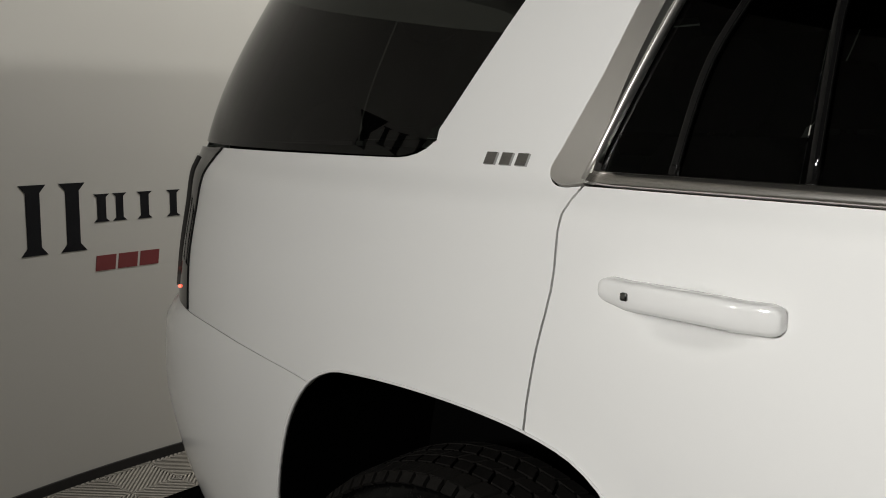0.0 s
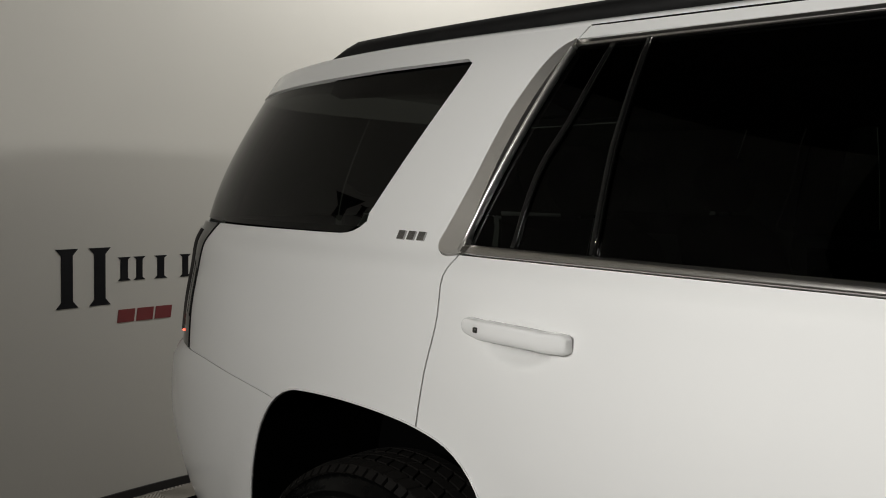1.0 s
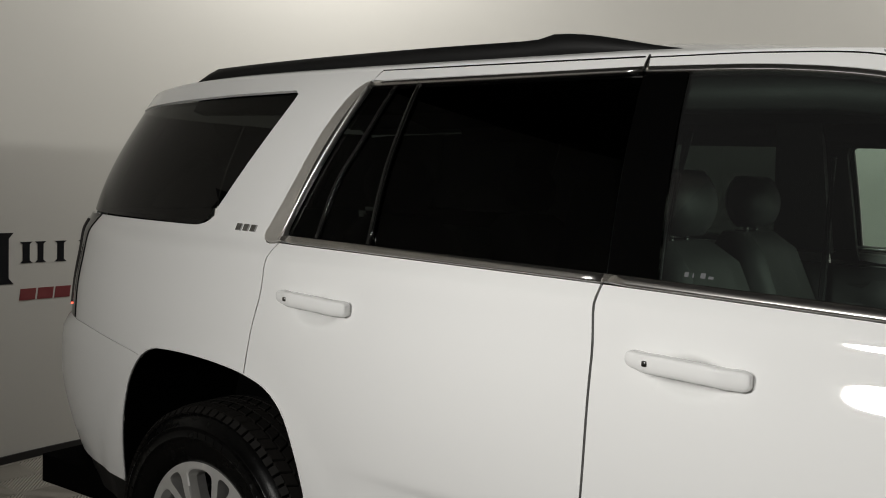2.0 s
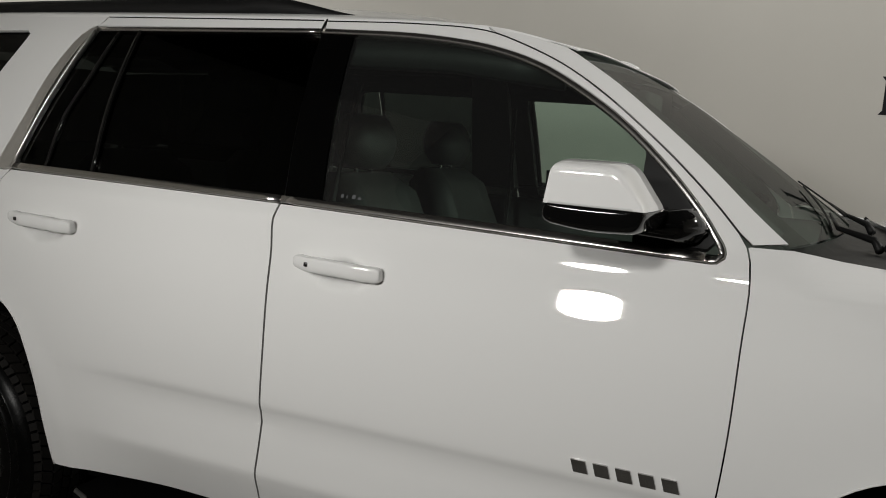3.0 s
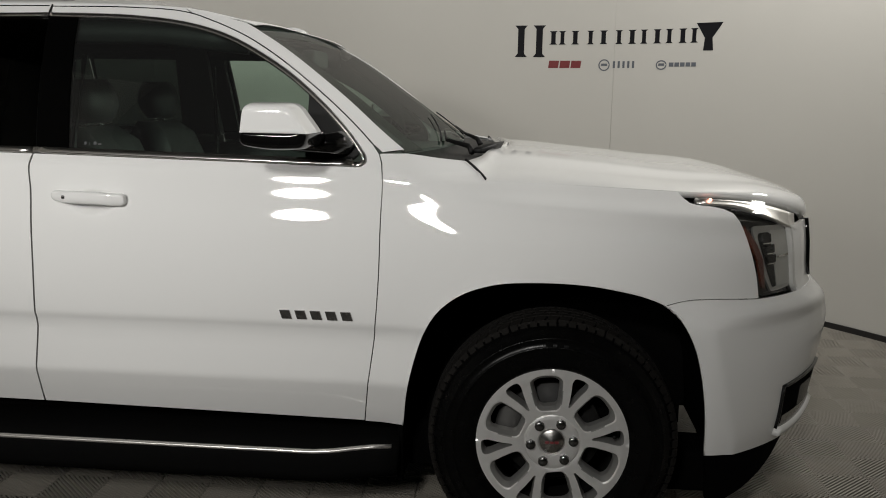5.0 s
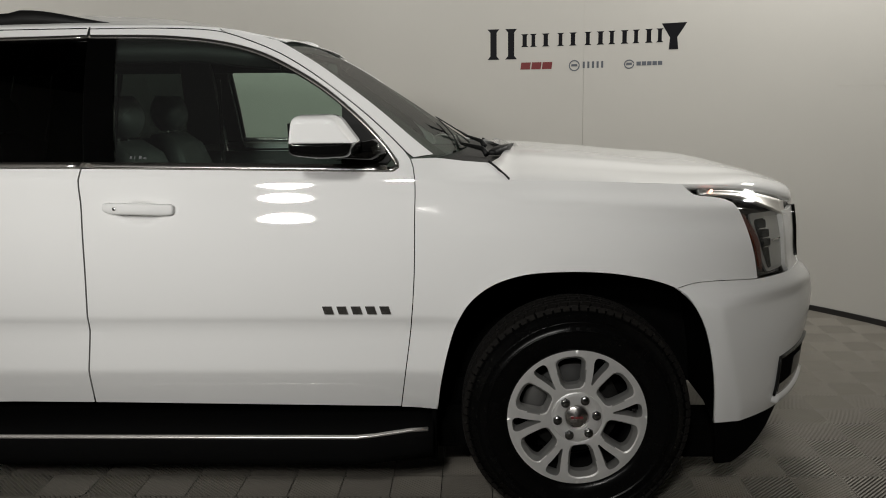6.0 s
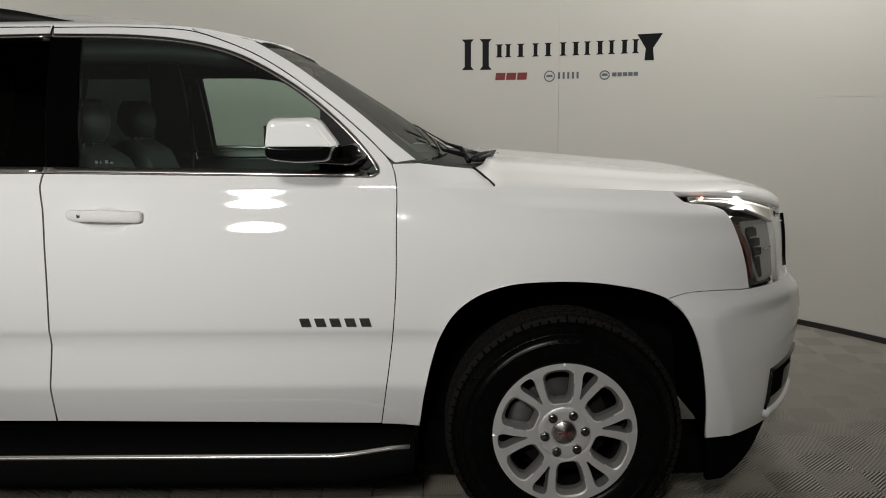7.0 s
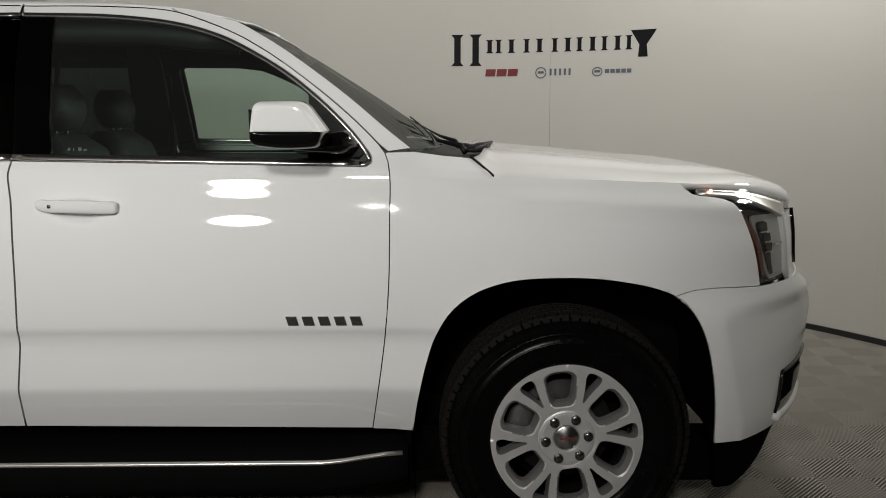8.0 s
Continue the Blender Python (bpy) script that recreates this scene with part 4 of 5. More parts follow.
def glass_bow(f):
    """How far the windshield bulges forward, f down its edge."""
    return -0.012 + 0.135 * f ** 1.6


bm = bmesh.new()
rows = []
for k, (x, z) in enumerate(EDGE_W):
    w, f = half0(x, z) - 0.008, k / (len(EDGE_W) - 1)
    rows.append([(x + glass_bow(f) * (1 - t * t), w * t, z + 0.028 * (1 - f) * (1 - t * t) - 0.004) for t in [j / 12 - 1 for j in range(25)]])
loft(bm, rows, closed=False)
ws = part("windshield", bm, SHIELD, car, "tinted windshield glass")
bm = bmesh.new()
rows = []
for k, (x, z) in enumerate(EDGE_W[:8]):
    w, f = half0(x, z) - 0.012, k / (len(EDGE_W) - 1)
    rows.append([(x - 0.004 + glass_bow(f) * (1 - t * t), w * t, z + 0.028 * (1 - f) * (1 - t * t) - 0.012) for t in [j / 12 - 1 for j in range(25)]])
loft(bm, rows[:3], closed=False)
part("sun_band", bm, TRIM_IN, ws, "dark top edge band")
for sgn in (-1, 1):
    bm = bmesh.new()
    rows = []
    for k, (x, z) in enumerate(EDGE_W):
        w, f = half0(x, z) - 0.010, k / (len(EDGE_W) - 1)
        rows.append([(x - 0.006 + glass_bow(f) * (1 - t * t), sgn * w * t, z + 0.028 * (1 - f) * (1 - t * t) - 0.010) for t in (0.80, 0.9, 1.0)])
    loft(bm, rows, closed=False)
    part("black_edge", bm, BLACK, ws)

# hood
bm = bmesh.new()
rings = []
HX = [1.168, 1.20, 1.235] + [1.27 + 0.04 * k for k in range(27)] + [2.34, 2.36, 2.385, 2.41]
for x in HX:
    if x < 1.235:
        ze = 1.2375 + (1.235 - x) / 0.07 * 0.0595
    else:
        ze = herm([1.235, 1.847, 1.95, 2.08, 2.24, 2.33, 2.385, 2.41], [1.2385, 1.213, 1.206, 1.192, 1.158, 1.130, 1.105, 1.085], x)
    zc = herm([1.10, 1.3, 1.5, 1.8, 2.05, 2.25, 2.36, 2.41], [1.304, 1.306, 1.291, 1.260, 1.226, 1.188, 1.154, 1.10], x)
    zc = max(zc, ze + 0.004)
    we = -skin(to_u(x, ze), ze).y
    top, bot = [], []
    for j in range(61):
        t = -1 + 2 * j / 60
        t = math.copysign(1 - (1 - abs(t)) ** 1.7, t)
        bulge = 0.012 * sm(0.80, 0.62, abs(t)) * sm(2.35, 1.9, x)
        roll = 0.007 * (1 - abs(t) ** 12) * sm(1.168, 1.26, x) * sm(2.20, 1.80, x)
        z = ze + (zc - ze - 1.1 * roll) * (1 - abs(t) ** 3.4) * (0.9 - 0.35 * sm(1.80, 2.22, x)) + bulge + roll
        z += 0.036 * sm(1.82, 2.22, x) * math.sqrt(max(0.0, 1 - max(0.0, (abs(t) - 0.86) / 0.14) ** 2))
        back = 0.10 * (1 - t * t) * sm(1.30, 1.168, x)
        top.append((x + back, we * t, z))
        bot.append((x + back, we * t * 0.99, z - 0.02))
    rings.append(top + bot[::-1])
loft(bm, rings)
bmesh.ops.recalc_face_normals(bm, faces=bm.faces[:])
part("hood", bm, PAINT, car, "white hood")


# ---- wheels ----
def wheel_at(x, side):
    """A six-lug alloy wheel with its tyre; side -1 is the car's right."""
    RL = 0.252

    def dish(r):
        return herm([0.0, 0.05, 0.088, 0.094, 0.12, 0.16, 0.20, 0.225, 0.252], [0.006, 0.006, 0.003, 0.001, -0.001, -0.003, -0.004, -0.006, -0.006], r)

    bm = bmesh.new()
    loops = [[(RL, 2 * math.pi * i / 120) for i in range(120)]]
    for k in range(6):
        ab, an = radians(37 + 60 * k), radians(7 + 60 * k)
        big = [(0.103, -9), (0.106, -14.5), (0.117, -18.6), (0.130, -19.0), (0.160, -17.6), (0.195, -16.2), (0.216, -14.6), (0.2265, -9.0), (0.228, 0)]
        sml = [(0.128, -0.8), (0.150, -2.8), (0.180, -5.0), (0.212, -6.8), (0.226, -5.6), (0.230, 0)]
        for c, h in ((ab, big), (an, sml)):
            half = [(r, c + radians(d)) for r, d in h]
            ring = curve([(math.cos(a) * r, math.sin(a) * r) for r, a in half + [(r, 2 * c - a) for r, a in half[:-1][::-1]]], 0.006, True)
            loops.append([(math.hypot(px, pz), math.atan2(pz, px)) for px, pz in ring])
    es = []
    for lp in loops:
        vs = [bm.verts.new((math.cos(a) * r, 0, math.sin(a) * r)) for r, a in lp]
        es += [bm.edges.new((vs[i], vs[(i + 1) % len(vs)])) for i in range(len(vs))]
    bmesh.ops.triangle_fill(bm, edges=es, use_beauty=True)
    for c in [k * 0.021 - 0.252 for k in range(1, 24)]:
        for no in ((1, 0, 0), (0, 0, 1)):
            bmesh.ops.bisect_plane(bm, geom=bm.verts[:] + bm.edges[:] + bm.faces[:], plane_co=Vector(no) * c, plane_no=no)
    rim_edges = [e for e in bm.edges if e.is_boundary]
    ex = bmesh.ops.extrude_edge_only(bm, edges=rim_edges)
    cham = [g for g in ex["geom"] if isinstance(g, bmesh.types.BMVert)]
    open_e = [g for g in ex["geom"] if isinstance(g, bmesh.types.BMEdge) and g.is_boundary]
    ex2 = bmesh.ops.extrude_edge_only(bm, edges=open_e)
    shelf = {g for g in ex2["geom"] if isinstance(g, bmesh.types.BMVert)}
    shelf_e = [g for g in ex2["geom"] if isinstance(g, bmesh.types.BMEdge) and g.is_boundary]
    ex3 = bmesh.ops.extrude_edge_only(bm, edges=shelf_e)
    back = {g for g in ex3["geom"] if isinstance(g, bmesh.types.BMVert)}
    cs = set(cham)
    mid_a = [radians(7 + 30 * k) for k in range(12)]
    for v in bm.verts:
        r = math.hypot(v.co.x, v.co.z)
        a = math.atan2(v.co.z, v.co.x)
        if v in cs or v in back or v in shelf:
            y = dish(r)
            kk = min(range(12), key=lambda i: abs(math.remainder(a - mid_a[i], 2 * math.pi)) * (2.0 if i % 2 == 0 else 1.0))
            am, rc, k = mid_a[kk], (0.190, 0.155)[kk % 2], (0.6, 1.0)[kk % 2]
            pull = Vector((math.cos(am) * rc - v.co.x, 0, math.sin(am) * rc - v.co.z)) * k
            if r > RL - 0.002:
                pull = Vector((math.cos(a), 0, math.sin(a))) * 0.02
            step = (0.065, 0.004) if v in cs else ((0.23, 0.026) if v in shelf else (0.25, 0.055))
            v.co += pull * step[0]
            v.co.y = y + step[1]
        else:
            v.co.y = dish(r)
    for e in open_e + shelf_e:
        e.smooth = False
    for e in rim_edges:
        e.smooth = False
    bmesh.ops.recalc_face_normals(bm, faces=bm.faces[:])
    hub = part("wheel", bm, ALLOY, car, "machined silver alloy wheel", mats=(ALLOY_POCKET, CHAMFER))
    for f in hub.data.polygons:
        if abs(f.normal.y) < 0.62:
            f.material_index = 1
        elif abs(f.normal.y) < 0.90:
            f.material_index = 2
    hub.location = (x, side * 0.985, HUB_Z)
    hub.rotation_euler = (0, 0, 0 if side < 0 else math.pi)
    # alloy barrel in the near-black metal, so it reads as shaded
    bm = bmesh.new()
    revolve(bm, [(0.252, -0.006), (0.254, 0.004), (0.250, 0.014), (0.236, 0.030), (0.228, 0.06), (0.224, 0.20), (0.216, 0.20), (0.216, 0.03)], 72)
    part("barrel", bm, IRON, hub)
    for k in range(6):
        a = radians(7 + 60 * k)
        bm = bmesh.new()
        c, sn = math.cos(a) * 0.069, math.sin(a) * 0.069
        revolve(bm, [(0.0175, 0.0205), (0.0185, 0.016), (0.0165, 0.016), (0.0155, 0.021)], 16)
        bmesh.ops.create_cone(bm, segments=6, radius1=0.0145, radius2=0.0135, depth=0.024, cap_ends=True, matrix=Matrix.Translation((0, 0.008, 0)) @ Matrix.Rotation(radians(90), 4, "X"))
        bmesh.ops.create_uvsphere(bm, u_segments=12, v_segments=6, radius=0.0135, matrix=Matrix.Translation((0, -0.004, 0)) @ Matrix.Diagonal((1, 0.4, 1, 1)))
        bmesh.ops.scale(bm, vec=(1.2, 1.0, 1.2), verts=bm.verts[:])
        for v in bm.verts:
            v.co += Vector((c, -0.009, sn))
        part("lug_nut", bm, NUT, hub, "dark chrome lug nut")
    bm = bmesh.new()
    revolve(bm, [(0.001, -0.007), (0.038, 0.0005), (0.042, 0.003), (0.043, 0.03)], 48)
    part("centre_cap", bm, SATIN, hub, "silver centre cap with small red bars")
    bm = bmesh.new()
    revolve(bm, [(0.043, 0.003), (0.047, -0.002), (0.078, -0.0030), (0.087, -0.0018), (0.091, 0.001), (0.092, 0.010)], 60)
    part("hub_disc", bm, ALLOY, hub, "flat silver hub face", smooth=False)
    bm = bmesh.new()
    for k in range(3):
        box(bm, (-0.022 + k * 0.0155, -0.0070, -0.004), (-0.0095 + k * 0.0155, 0.003, 0.004))
    part("cap_mark", bm, INK_RED, hub, smooth=False)
    bm = bmesh.new()
    tube(bm, [(0.196, -0.005, 0.030), (0.199, -0.012, 0.030)], 0.006, 8)
    part("valve", bm, BLACK, hub)
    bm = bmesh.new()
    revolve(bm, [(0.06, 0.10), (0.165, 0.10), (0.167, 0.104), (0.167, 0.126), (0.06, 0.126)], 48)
    part("brake_disc", bm, IRON, hub, "worn steel brake disc, shade in its colour")
    bm = bmesh.new()
    rings = []
    for j in range(9):
        a = radians(140 + 50 * j / 8)
        rings.append([(math.cos(a) * r, y, math.sin(a) * r) for r, y in ((0.10, 0.085), (0.10, 0.145), (0.188, 0.145), (0.188, 0.085), (0.175, 0.070), (0.12, 0.070))])
    loft(bm, rings)
    bmesh.ops.recalc_face_normals(bm, faces=bm.faces[:])
    part("brake_caliper", bm, CALIPER, hub, "grey brake caliper")
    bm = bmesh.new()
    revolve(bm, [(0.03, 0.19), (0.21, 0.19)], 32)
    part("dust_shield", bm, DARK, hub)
    # tyre
    bm = bmesh.new()
    revolve(bm, [(0.236, 0.012), (0.246, -0.006), (0.262, -0.016), (0.285, -0.020), (0.305, -0.0235), (0.3115, -0.0245), (0.313, -0.0270), (0.317, -0.0270), (0.3185, -0.0245), (0.330, -0.0240), (0.341, -0.0215), (0.3425, -0.0240), (0.346, -0.0225), (0.348, -0.0180), (0.362, -0.0095), (0.378, 0.008), (0.388, 0.026), (0.391, 0.05),
                 (0.392, 0.11), (0.391, 0.17), (0.388, 0.20), (0.378, 0.22), (0.34, 0.245), (0.29, 0.252), (0.24, 0.22)], 96)
    for v in bm.verts:
        if math.hypot(v.co.x, v.co.z) > 0.30:
            v.co.x, v.co.z = v.co.x * 1.019, max(-HUB_Z + 0.002, v.co.z * 1.019)
    ty = part("tyre", bm, RUBBER, hub, "black all-season tyre with a glossy sidewall")
    bm = bmesh.new()
    rows = ((0.018, 0.050, 64, 0.0), (0.057, 0.088, 64, 0.5), (0.095, 0.122, 64, 0.0), (0.129, 0.160, 64, 0.5), (0.166, 0.202, 64, 0.0))
    for y0, y1, n, ph in rows:
        for k in range(n):
            a0 = 2 * math.pi * (k + ph) / n
            a1 = a0 + 2 * math.pi / n * 0.84
            sk = radians(1.6) * (1 if ph else -1)
            ro0, ro1 = (0.3945 if y0 < 0.02 else 0.4005), (0.3945 if y1 > 0.2 else 0.4005)
            lo = [bm.verts.new((math.cos(a) * 0.386, y, math.sin(a) * 0.386)) for a, y in ((a0, y0), (a1, y0), (a1 + sk, y1), (a0 + sk, y1))]
            hi = [bm.verts.new((math.cos(a) * r, y, math.sin(a) * r)) for a, y, r in ((a0, y0, ro0), (a1, y0, ro0), (a1 + sk, y1, ro1), (a0 + sk, y1, ro1))]
            bm.faces.new(hi)
            for i in range(4):
                bm.faces.new((lo[i], lo[(i + 1) % 4], hi[(i + 1) % 4], hi[i]))
    # shoulder lugs
    for k in range(80):
        a0 = 2 * math.pi * k / 80
        a1 = a0 + 2 * math.pi / 80 * 0.74
        lo = [bm.verts.new((math.cos(a) * r, y, math.sin(a) * r)) for a, r, y in ((a0, 0.376, 0.004), (a1, 0.376, 0.004), (a1, 0.386, 0.018), (a0, 0.386, 0.018))]
        hi = [bm.verts.new((math.cos(a) * r, y, math.sin(a) * r)) for a, r, y in ((a0, 0.381, -0.003), (a1, 0.381, -0.003), (a1, 0.3945, 0.014), (a0, 0.3945, 0.014))]
        bm.faces.new(hi)
        for i in range(4):
            bm.faces.new((lo[i], lo[(i + 1) % 4], hi[(i + 1) % 4], hi[i]))
    bmesh.ops.recalc_face_normals(bm, faces=bm.faces[:])
    for v in bm.verts:
        v.co.x, v.co.z = v.co.x * 1.019, max(-HUB_Z + 0.002, v.co.z * 1.019)
    tagged(part("tread", bm, TREAD, hub, "blocky tyre tread", smooth=False), kind="stuff")
    bm = bmesh.new()
    for a_mid, span in ((70, 56), (190, 56), (310, 56)):
        n = 9
        for k in range(n):
            if k == 4:
                continue
            a0 = radians(a_mid - span / 2 + span * k / n)
            a1 = a0 + radians(span / n * 0.62)
            lo = [bm.verts.new((math.cos(a) * r, y, math.sin(a) * r)) for a, r, y in ((a0, 0.3195, -0.0235), (a1, 0.3195, -0.0235), (a1, 0.340, -0.0205), (a0, 0.340, -0.0205))]
            hi = [bm.verts.new((math.cos(a) * r, y, math.sin(a) * r)) for a, r, y in ((a0, 0.320, -0.0272), (a1, 0.320, -0.0272), (a1, 0.3395, -0.0243), (a0, 0.3395, -0.0243))]
            bm.faces.new(hi)
            for i in range(4):
                bm.faces.new((lo[i], lo[(i + 1) % 4], hi[(i + 1) % 4], hi[i]))
    for k in range(72):
        a0, a1 = 2 * math.pi * k / 72, 2 * math.pi * (k + 0.85) / 72
        tri = ((a0, 0.350), (a1, 0.350), ((a0 + a1) / 2, 0.364))
        lo = [bm.verts.new((math.cos(a) * rr, -0.0150 + (rr - 0.350) * 0.6, math.sin(a) * rr)) for a, rr in tri]
        hi = [bm.verts.new((math.cos(a) * rr, -0.0185 + (rr - 0.350) * 0.6, math.sin(a) * rr)) for a, rr in tri]
        bm.faces.new(hi)
        for i in range(3):
            bm.faces.new((lo[i], lo[(i + 1) % 3], hi[(i + 1) % 3], hi[i]))
    bmesh.ops.recalc_face_normals(bm, faces=bm.faces[:])
    tagged(part("sidewall_mark", bm, RUBBER, hub, "raised sidewall bars", smooth=False), kind="stuff")
    return hub


for ax in (AXLE_F, AXLE_R):
    for side in (-1, 1):
        wheel_at(ax, side)


# ---- mirrors ----
def mirror_unit(m):
    sg = 1 if m else -1
    prof = rounded([(0.527, 1.345), (0.540, 1.474), (0.672, 1.474), (0.738, 1.384), (0.722, 1.338), (0.620, 1.332)], [0.024, 0.022, 0.030, 0.018, 0.024, 0.05], 9)
    cx, cz = 0.60, 1.395

    def shell(bm, keep, grow, w_list):
        rings = []
        for w, s in w_list:
            ring = []
            for x, z in prof:
                zz = cz + (z - cz) * s * grow
                xx = cx + (x - cx) * (0.75 + 0.25 * s) * grow
                ring.append((xx + 0.10 * (1.24 - w) * 0.3, sg * w, keep(zz)))
            rings.append(ring)
        loft(bm, rings)
        bmesh.ops.recalc_face_normals(bm, faces=bm.faces[:])

    ws = [(0.985, 0.70), (1.00, 0.88), (1.03, 0.97), (1.07, 1.0), (1.12, 0.997), (1.16, 0.98), (1.19, 0.95), (1.208, 0.905), (1.217, 0.85), (1.2205, 0.78), (1.2214, 0.66), (1.2218, 0.5), (1.2221, 0.3), (1.2223, 0.05)]
    bm = bmesh.new()
    shell(bm, lambda z: min(z, 1.3865), 1.0, ws)
    mi = part("side_mirror", bm, GLOSS_BLACK, car, "side mirror with white cap and black lower shell")
    bm = bmesh.new()
    shell(bm, lambda z: max(z, 1.3868), 1.006, ws[3:])
    part("mirror_cap", bm, PAINT, mi, "white mirror cap")
    bm = bmesh.new()
    loft(bm, [[(x, sg * w, z) for w, z in ((1.06, 1.362), (1.185, 1.362), (1.188, 1.448), (1.06, 1.448))] for x in (0.535, 0.526)])
    bmesh.ops.recalc_face_normals(bm, faces=bm.faces[:])
    part("mirror_glass", bm, CHROME, mi, "mirror glass", smooth=False)
    # arm to the door
    bm = bmesh.new()
    loft(bm, [[(0.60, sg * 1.02, 1.352), (0.60, sg * 1.02, 1.330), (0.76, sg * 1.02, 1.325), (0.79, sg * 1.02, 1.35), (0.76, sg * 1.02, 1.378), (0.68, sg * 1.02, 1.372)],
              [(0.62, sg * 0.96, 1.345), (0.62, sg * 0.96, 1.318), (0.79, sg * 0.96, 1.312), (0.815, sg * 0.96, 1.345), (0.785, sg * 0.96, 1.388), (0.70, sg * 0.96, 1.375)],
              [(0.64, sg * 0.905, 1.335), (0.64, sg * 0.905, 1.308), (0.80, sg * 0.905, 1.305), (0.82, sg * 0.905, 1.335), (0.785, sg * 0.905, 1.385), (0.70, sg * 0.905, 1.370)]])
    bmesh.ops.recalc_face_normals(bm, faces=bm.faces[:])
    bmesh.ops.bevel(bm, geom=bm.edges[:], offset=0.006, segments=2, affect="EDGES")
    part("mirror_arm", bm, GLOSS_BLACK, mi, "gloss black mirror arm")


for m in (False, True):
    mirror_unit(m)


# ---- roof rails, boards, antenna ----
def roof_z(x, w):
    ze = roof_edge(x)
    we = -skin(to_u(x, ze), ze).y
    return ze + (max(crown(x), ze + 0.004) - ze) * (1 - min(1, w / we) ** 4.0)


for sg in (-1, 1):
    bm = bmesh.new()
    rings = []
    for i in range(41):
        t = i / 40
        x = -1.875 + (-0.175 + 1.875) * t
        w = 0.672 - 0.03 * t
        h = 0.034 * sm(0, 0.04, t) + 0.006 * sm(0.1, 0.6, t) + 0.012 * sm(0.745, 0.765, t)
        h *= 1 - sm(0.78, 1.0, t) * 0.97
        zb = roof_z(x, w) - 0.008
        hw = 0.020 + 0.006 * sm(1.0, 0.7, t)
        rings.append([(x, sg * (w + hw), zb - 0.01), (x, sg * (w + hw), zb + h * 0.55), (x, sg * (w + hw * 0.6), zb + h), (x, sg * (w - hw * 0.6), zb + h), (x, sg * (w - hw), zb + h * 0.55), (x, sg * (w - hw), zb)])
    loft(bm, rings)
    bmesh.ops.recalc_face_normals(bm, faces=bm.faces[:])
    part("roof_rail", bm, BLACK, car, "black roof rail")
    # running board
    bm = bmesh.new()
    rings = []
    for i in range(31):
        t = i / 30
        x = -0.97 + 1.93 * t
        w = 1.005 - 0.05 * sm(0.86, 1.0, t) - 0.10 * sm(0.10, 0.0, t)
        z = 0.338 + 0.012 * sm(0.86, 1.0, t)
        rings.append([(x, sg * 0.52, z - 0.11), (x, sg * (w - 0.02), z - 0.115), (x, sg * (w + 0.002), z - 0.08), (x, sg * (w + 0.004), z - 0.012), (x, sg * (w - 0.012), z + 0.004), (x, sg * 0.52, z + 0.012)])
    loft(bm, rings)
    bmesh.ops.recalc_face_normals(bm, faces=bm.faces[:])
    rbd = part("running_board", bm, BOARD, car, "black running board with a bright edge strip")
    bm = bmesh.new()
    rings = []
    for i in range(31):
        t = i / 30
        x = -0.965 + 1.91 * t
        w = 1.006 - 0.05 * sm(0.86, 1.0, t) - 0.10 * sm(0.10, 0.0, t)
        z = 0.338 + 0.012 * sm(0.86, 1.0, t)
        rings.append([(x, sg * (w + 0.002), z - 0.010), (x, sg * (w + 0.007), z - 0.005), (x, sg * (w + 0.004), z + 0.002), (x, sg * (w - 0.004), z + 0.005), (x, sg * (w - 0.012), z - 0.002)])
    loft(bm, rings)
    bmesh.ops.recalc_face_normals(bm, faces=bm.faces[:])
    part("edge_strip", bm, BRIGHT, rbd, "bright edge strip")
    bm = bmesh.new()
    box(bm, (0.955, min(sg * 0.50, sg * 0.87), 0.19), (0.972, max(sg * 0.50, sg * 0.87), 0.41), 0.004)
    part("splash_guard", bm, DARK, car, "black splash guard")
    for bx in (-0.6, 0.0, 0.6):
        bm = bmesh.new()
        box(bm, (bx - 0.03, min(sg * 0.62, sg * 0.86), 0.29), (bx + 0.03, max(sg * 0.62, sg * 0.86), 0.33), 0.005)
        part("bracket", bm, DARK, rbd)
bm = bmesh.new()
rings = []
for i in range(9):
    t = i / 8
    x = 0.345 + 0.090 * t
    h = 0.017 * math.sin(math.pi * (0.08 + 0.84 * t)) ** 0.7
    z = roof_z(x, 0) - 0.004
    rings.append([(x, -0.028, z), (x, -0.018, z + h * 0.8), (x, 0, z + h), (x, 0.018, z + h * 0.8), (x, 0.028, z)])
loft(bm, rings)
bmesh.ops.recalc_face_normals(bm, faces=bm.faces[:])
part("antenna", bm, PAINT, car, "small white roof antenna fin")

# ---- badges: plain bars, no letters ----
def badge(name, x0, z0, n, w, h, lean):
    bm = bmesh.new()
    for k in range(n):
        a = x0 + w * k / n
        b = a + w / n * 0.66
        r = []
        for off in (0.0005, 0.006):
            ring = []
            for x, z in ((a, z0), (b, z0), (b + lean, z0 + h), (a + lean, z0 + h)):
                p = skin(x, z, off)
                ring.append(p)
            r.append(ring)
        loft(bm, r)
    bmesh.ops.recalc_face_normals(bm, faces=bm.faces[:])
    return part(name, bm, BADGE, car, "bright badge of plain bars", smooth=False)


badge("door_badge", 0.594, 0.787, 5, 0.248, 0.028, -0.008)
badge("pillar_badge", -1.392, 1.319, 3, 0.088, 0.019, 0.004)

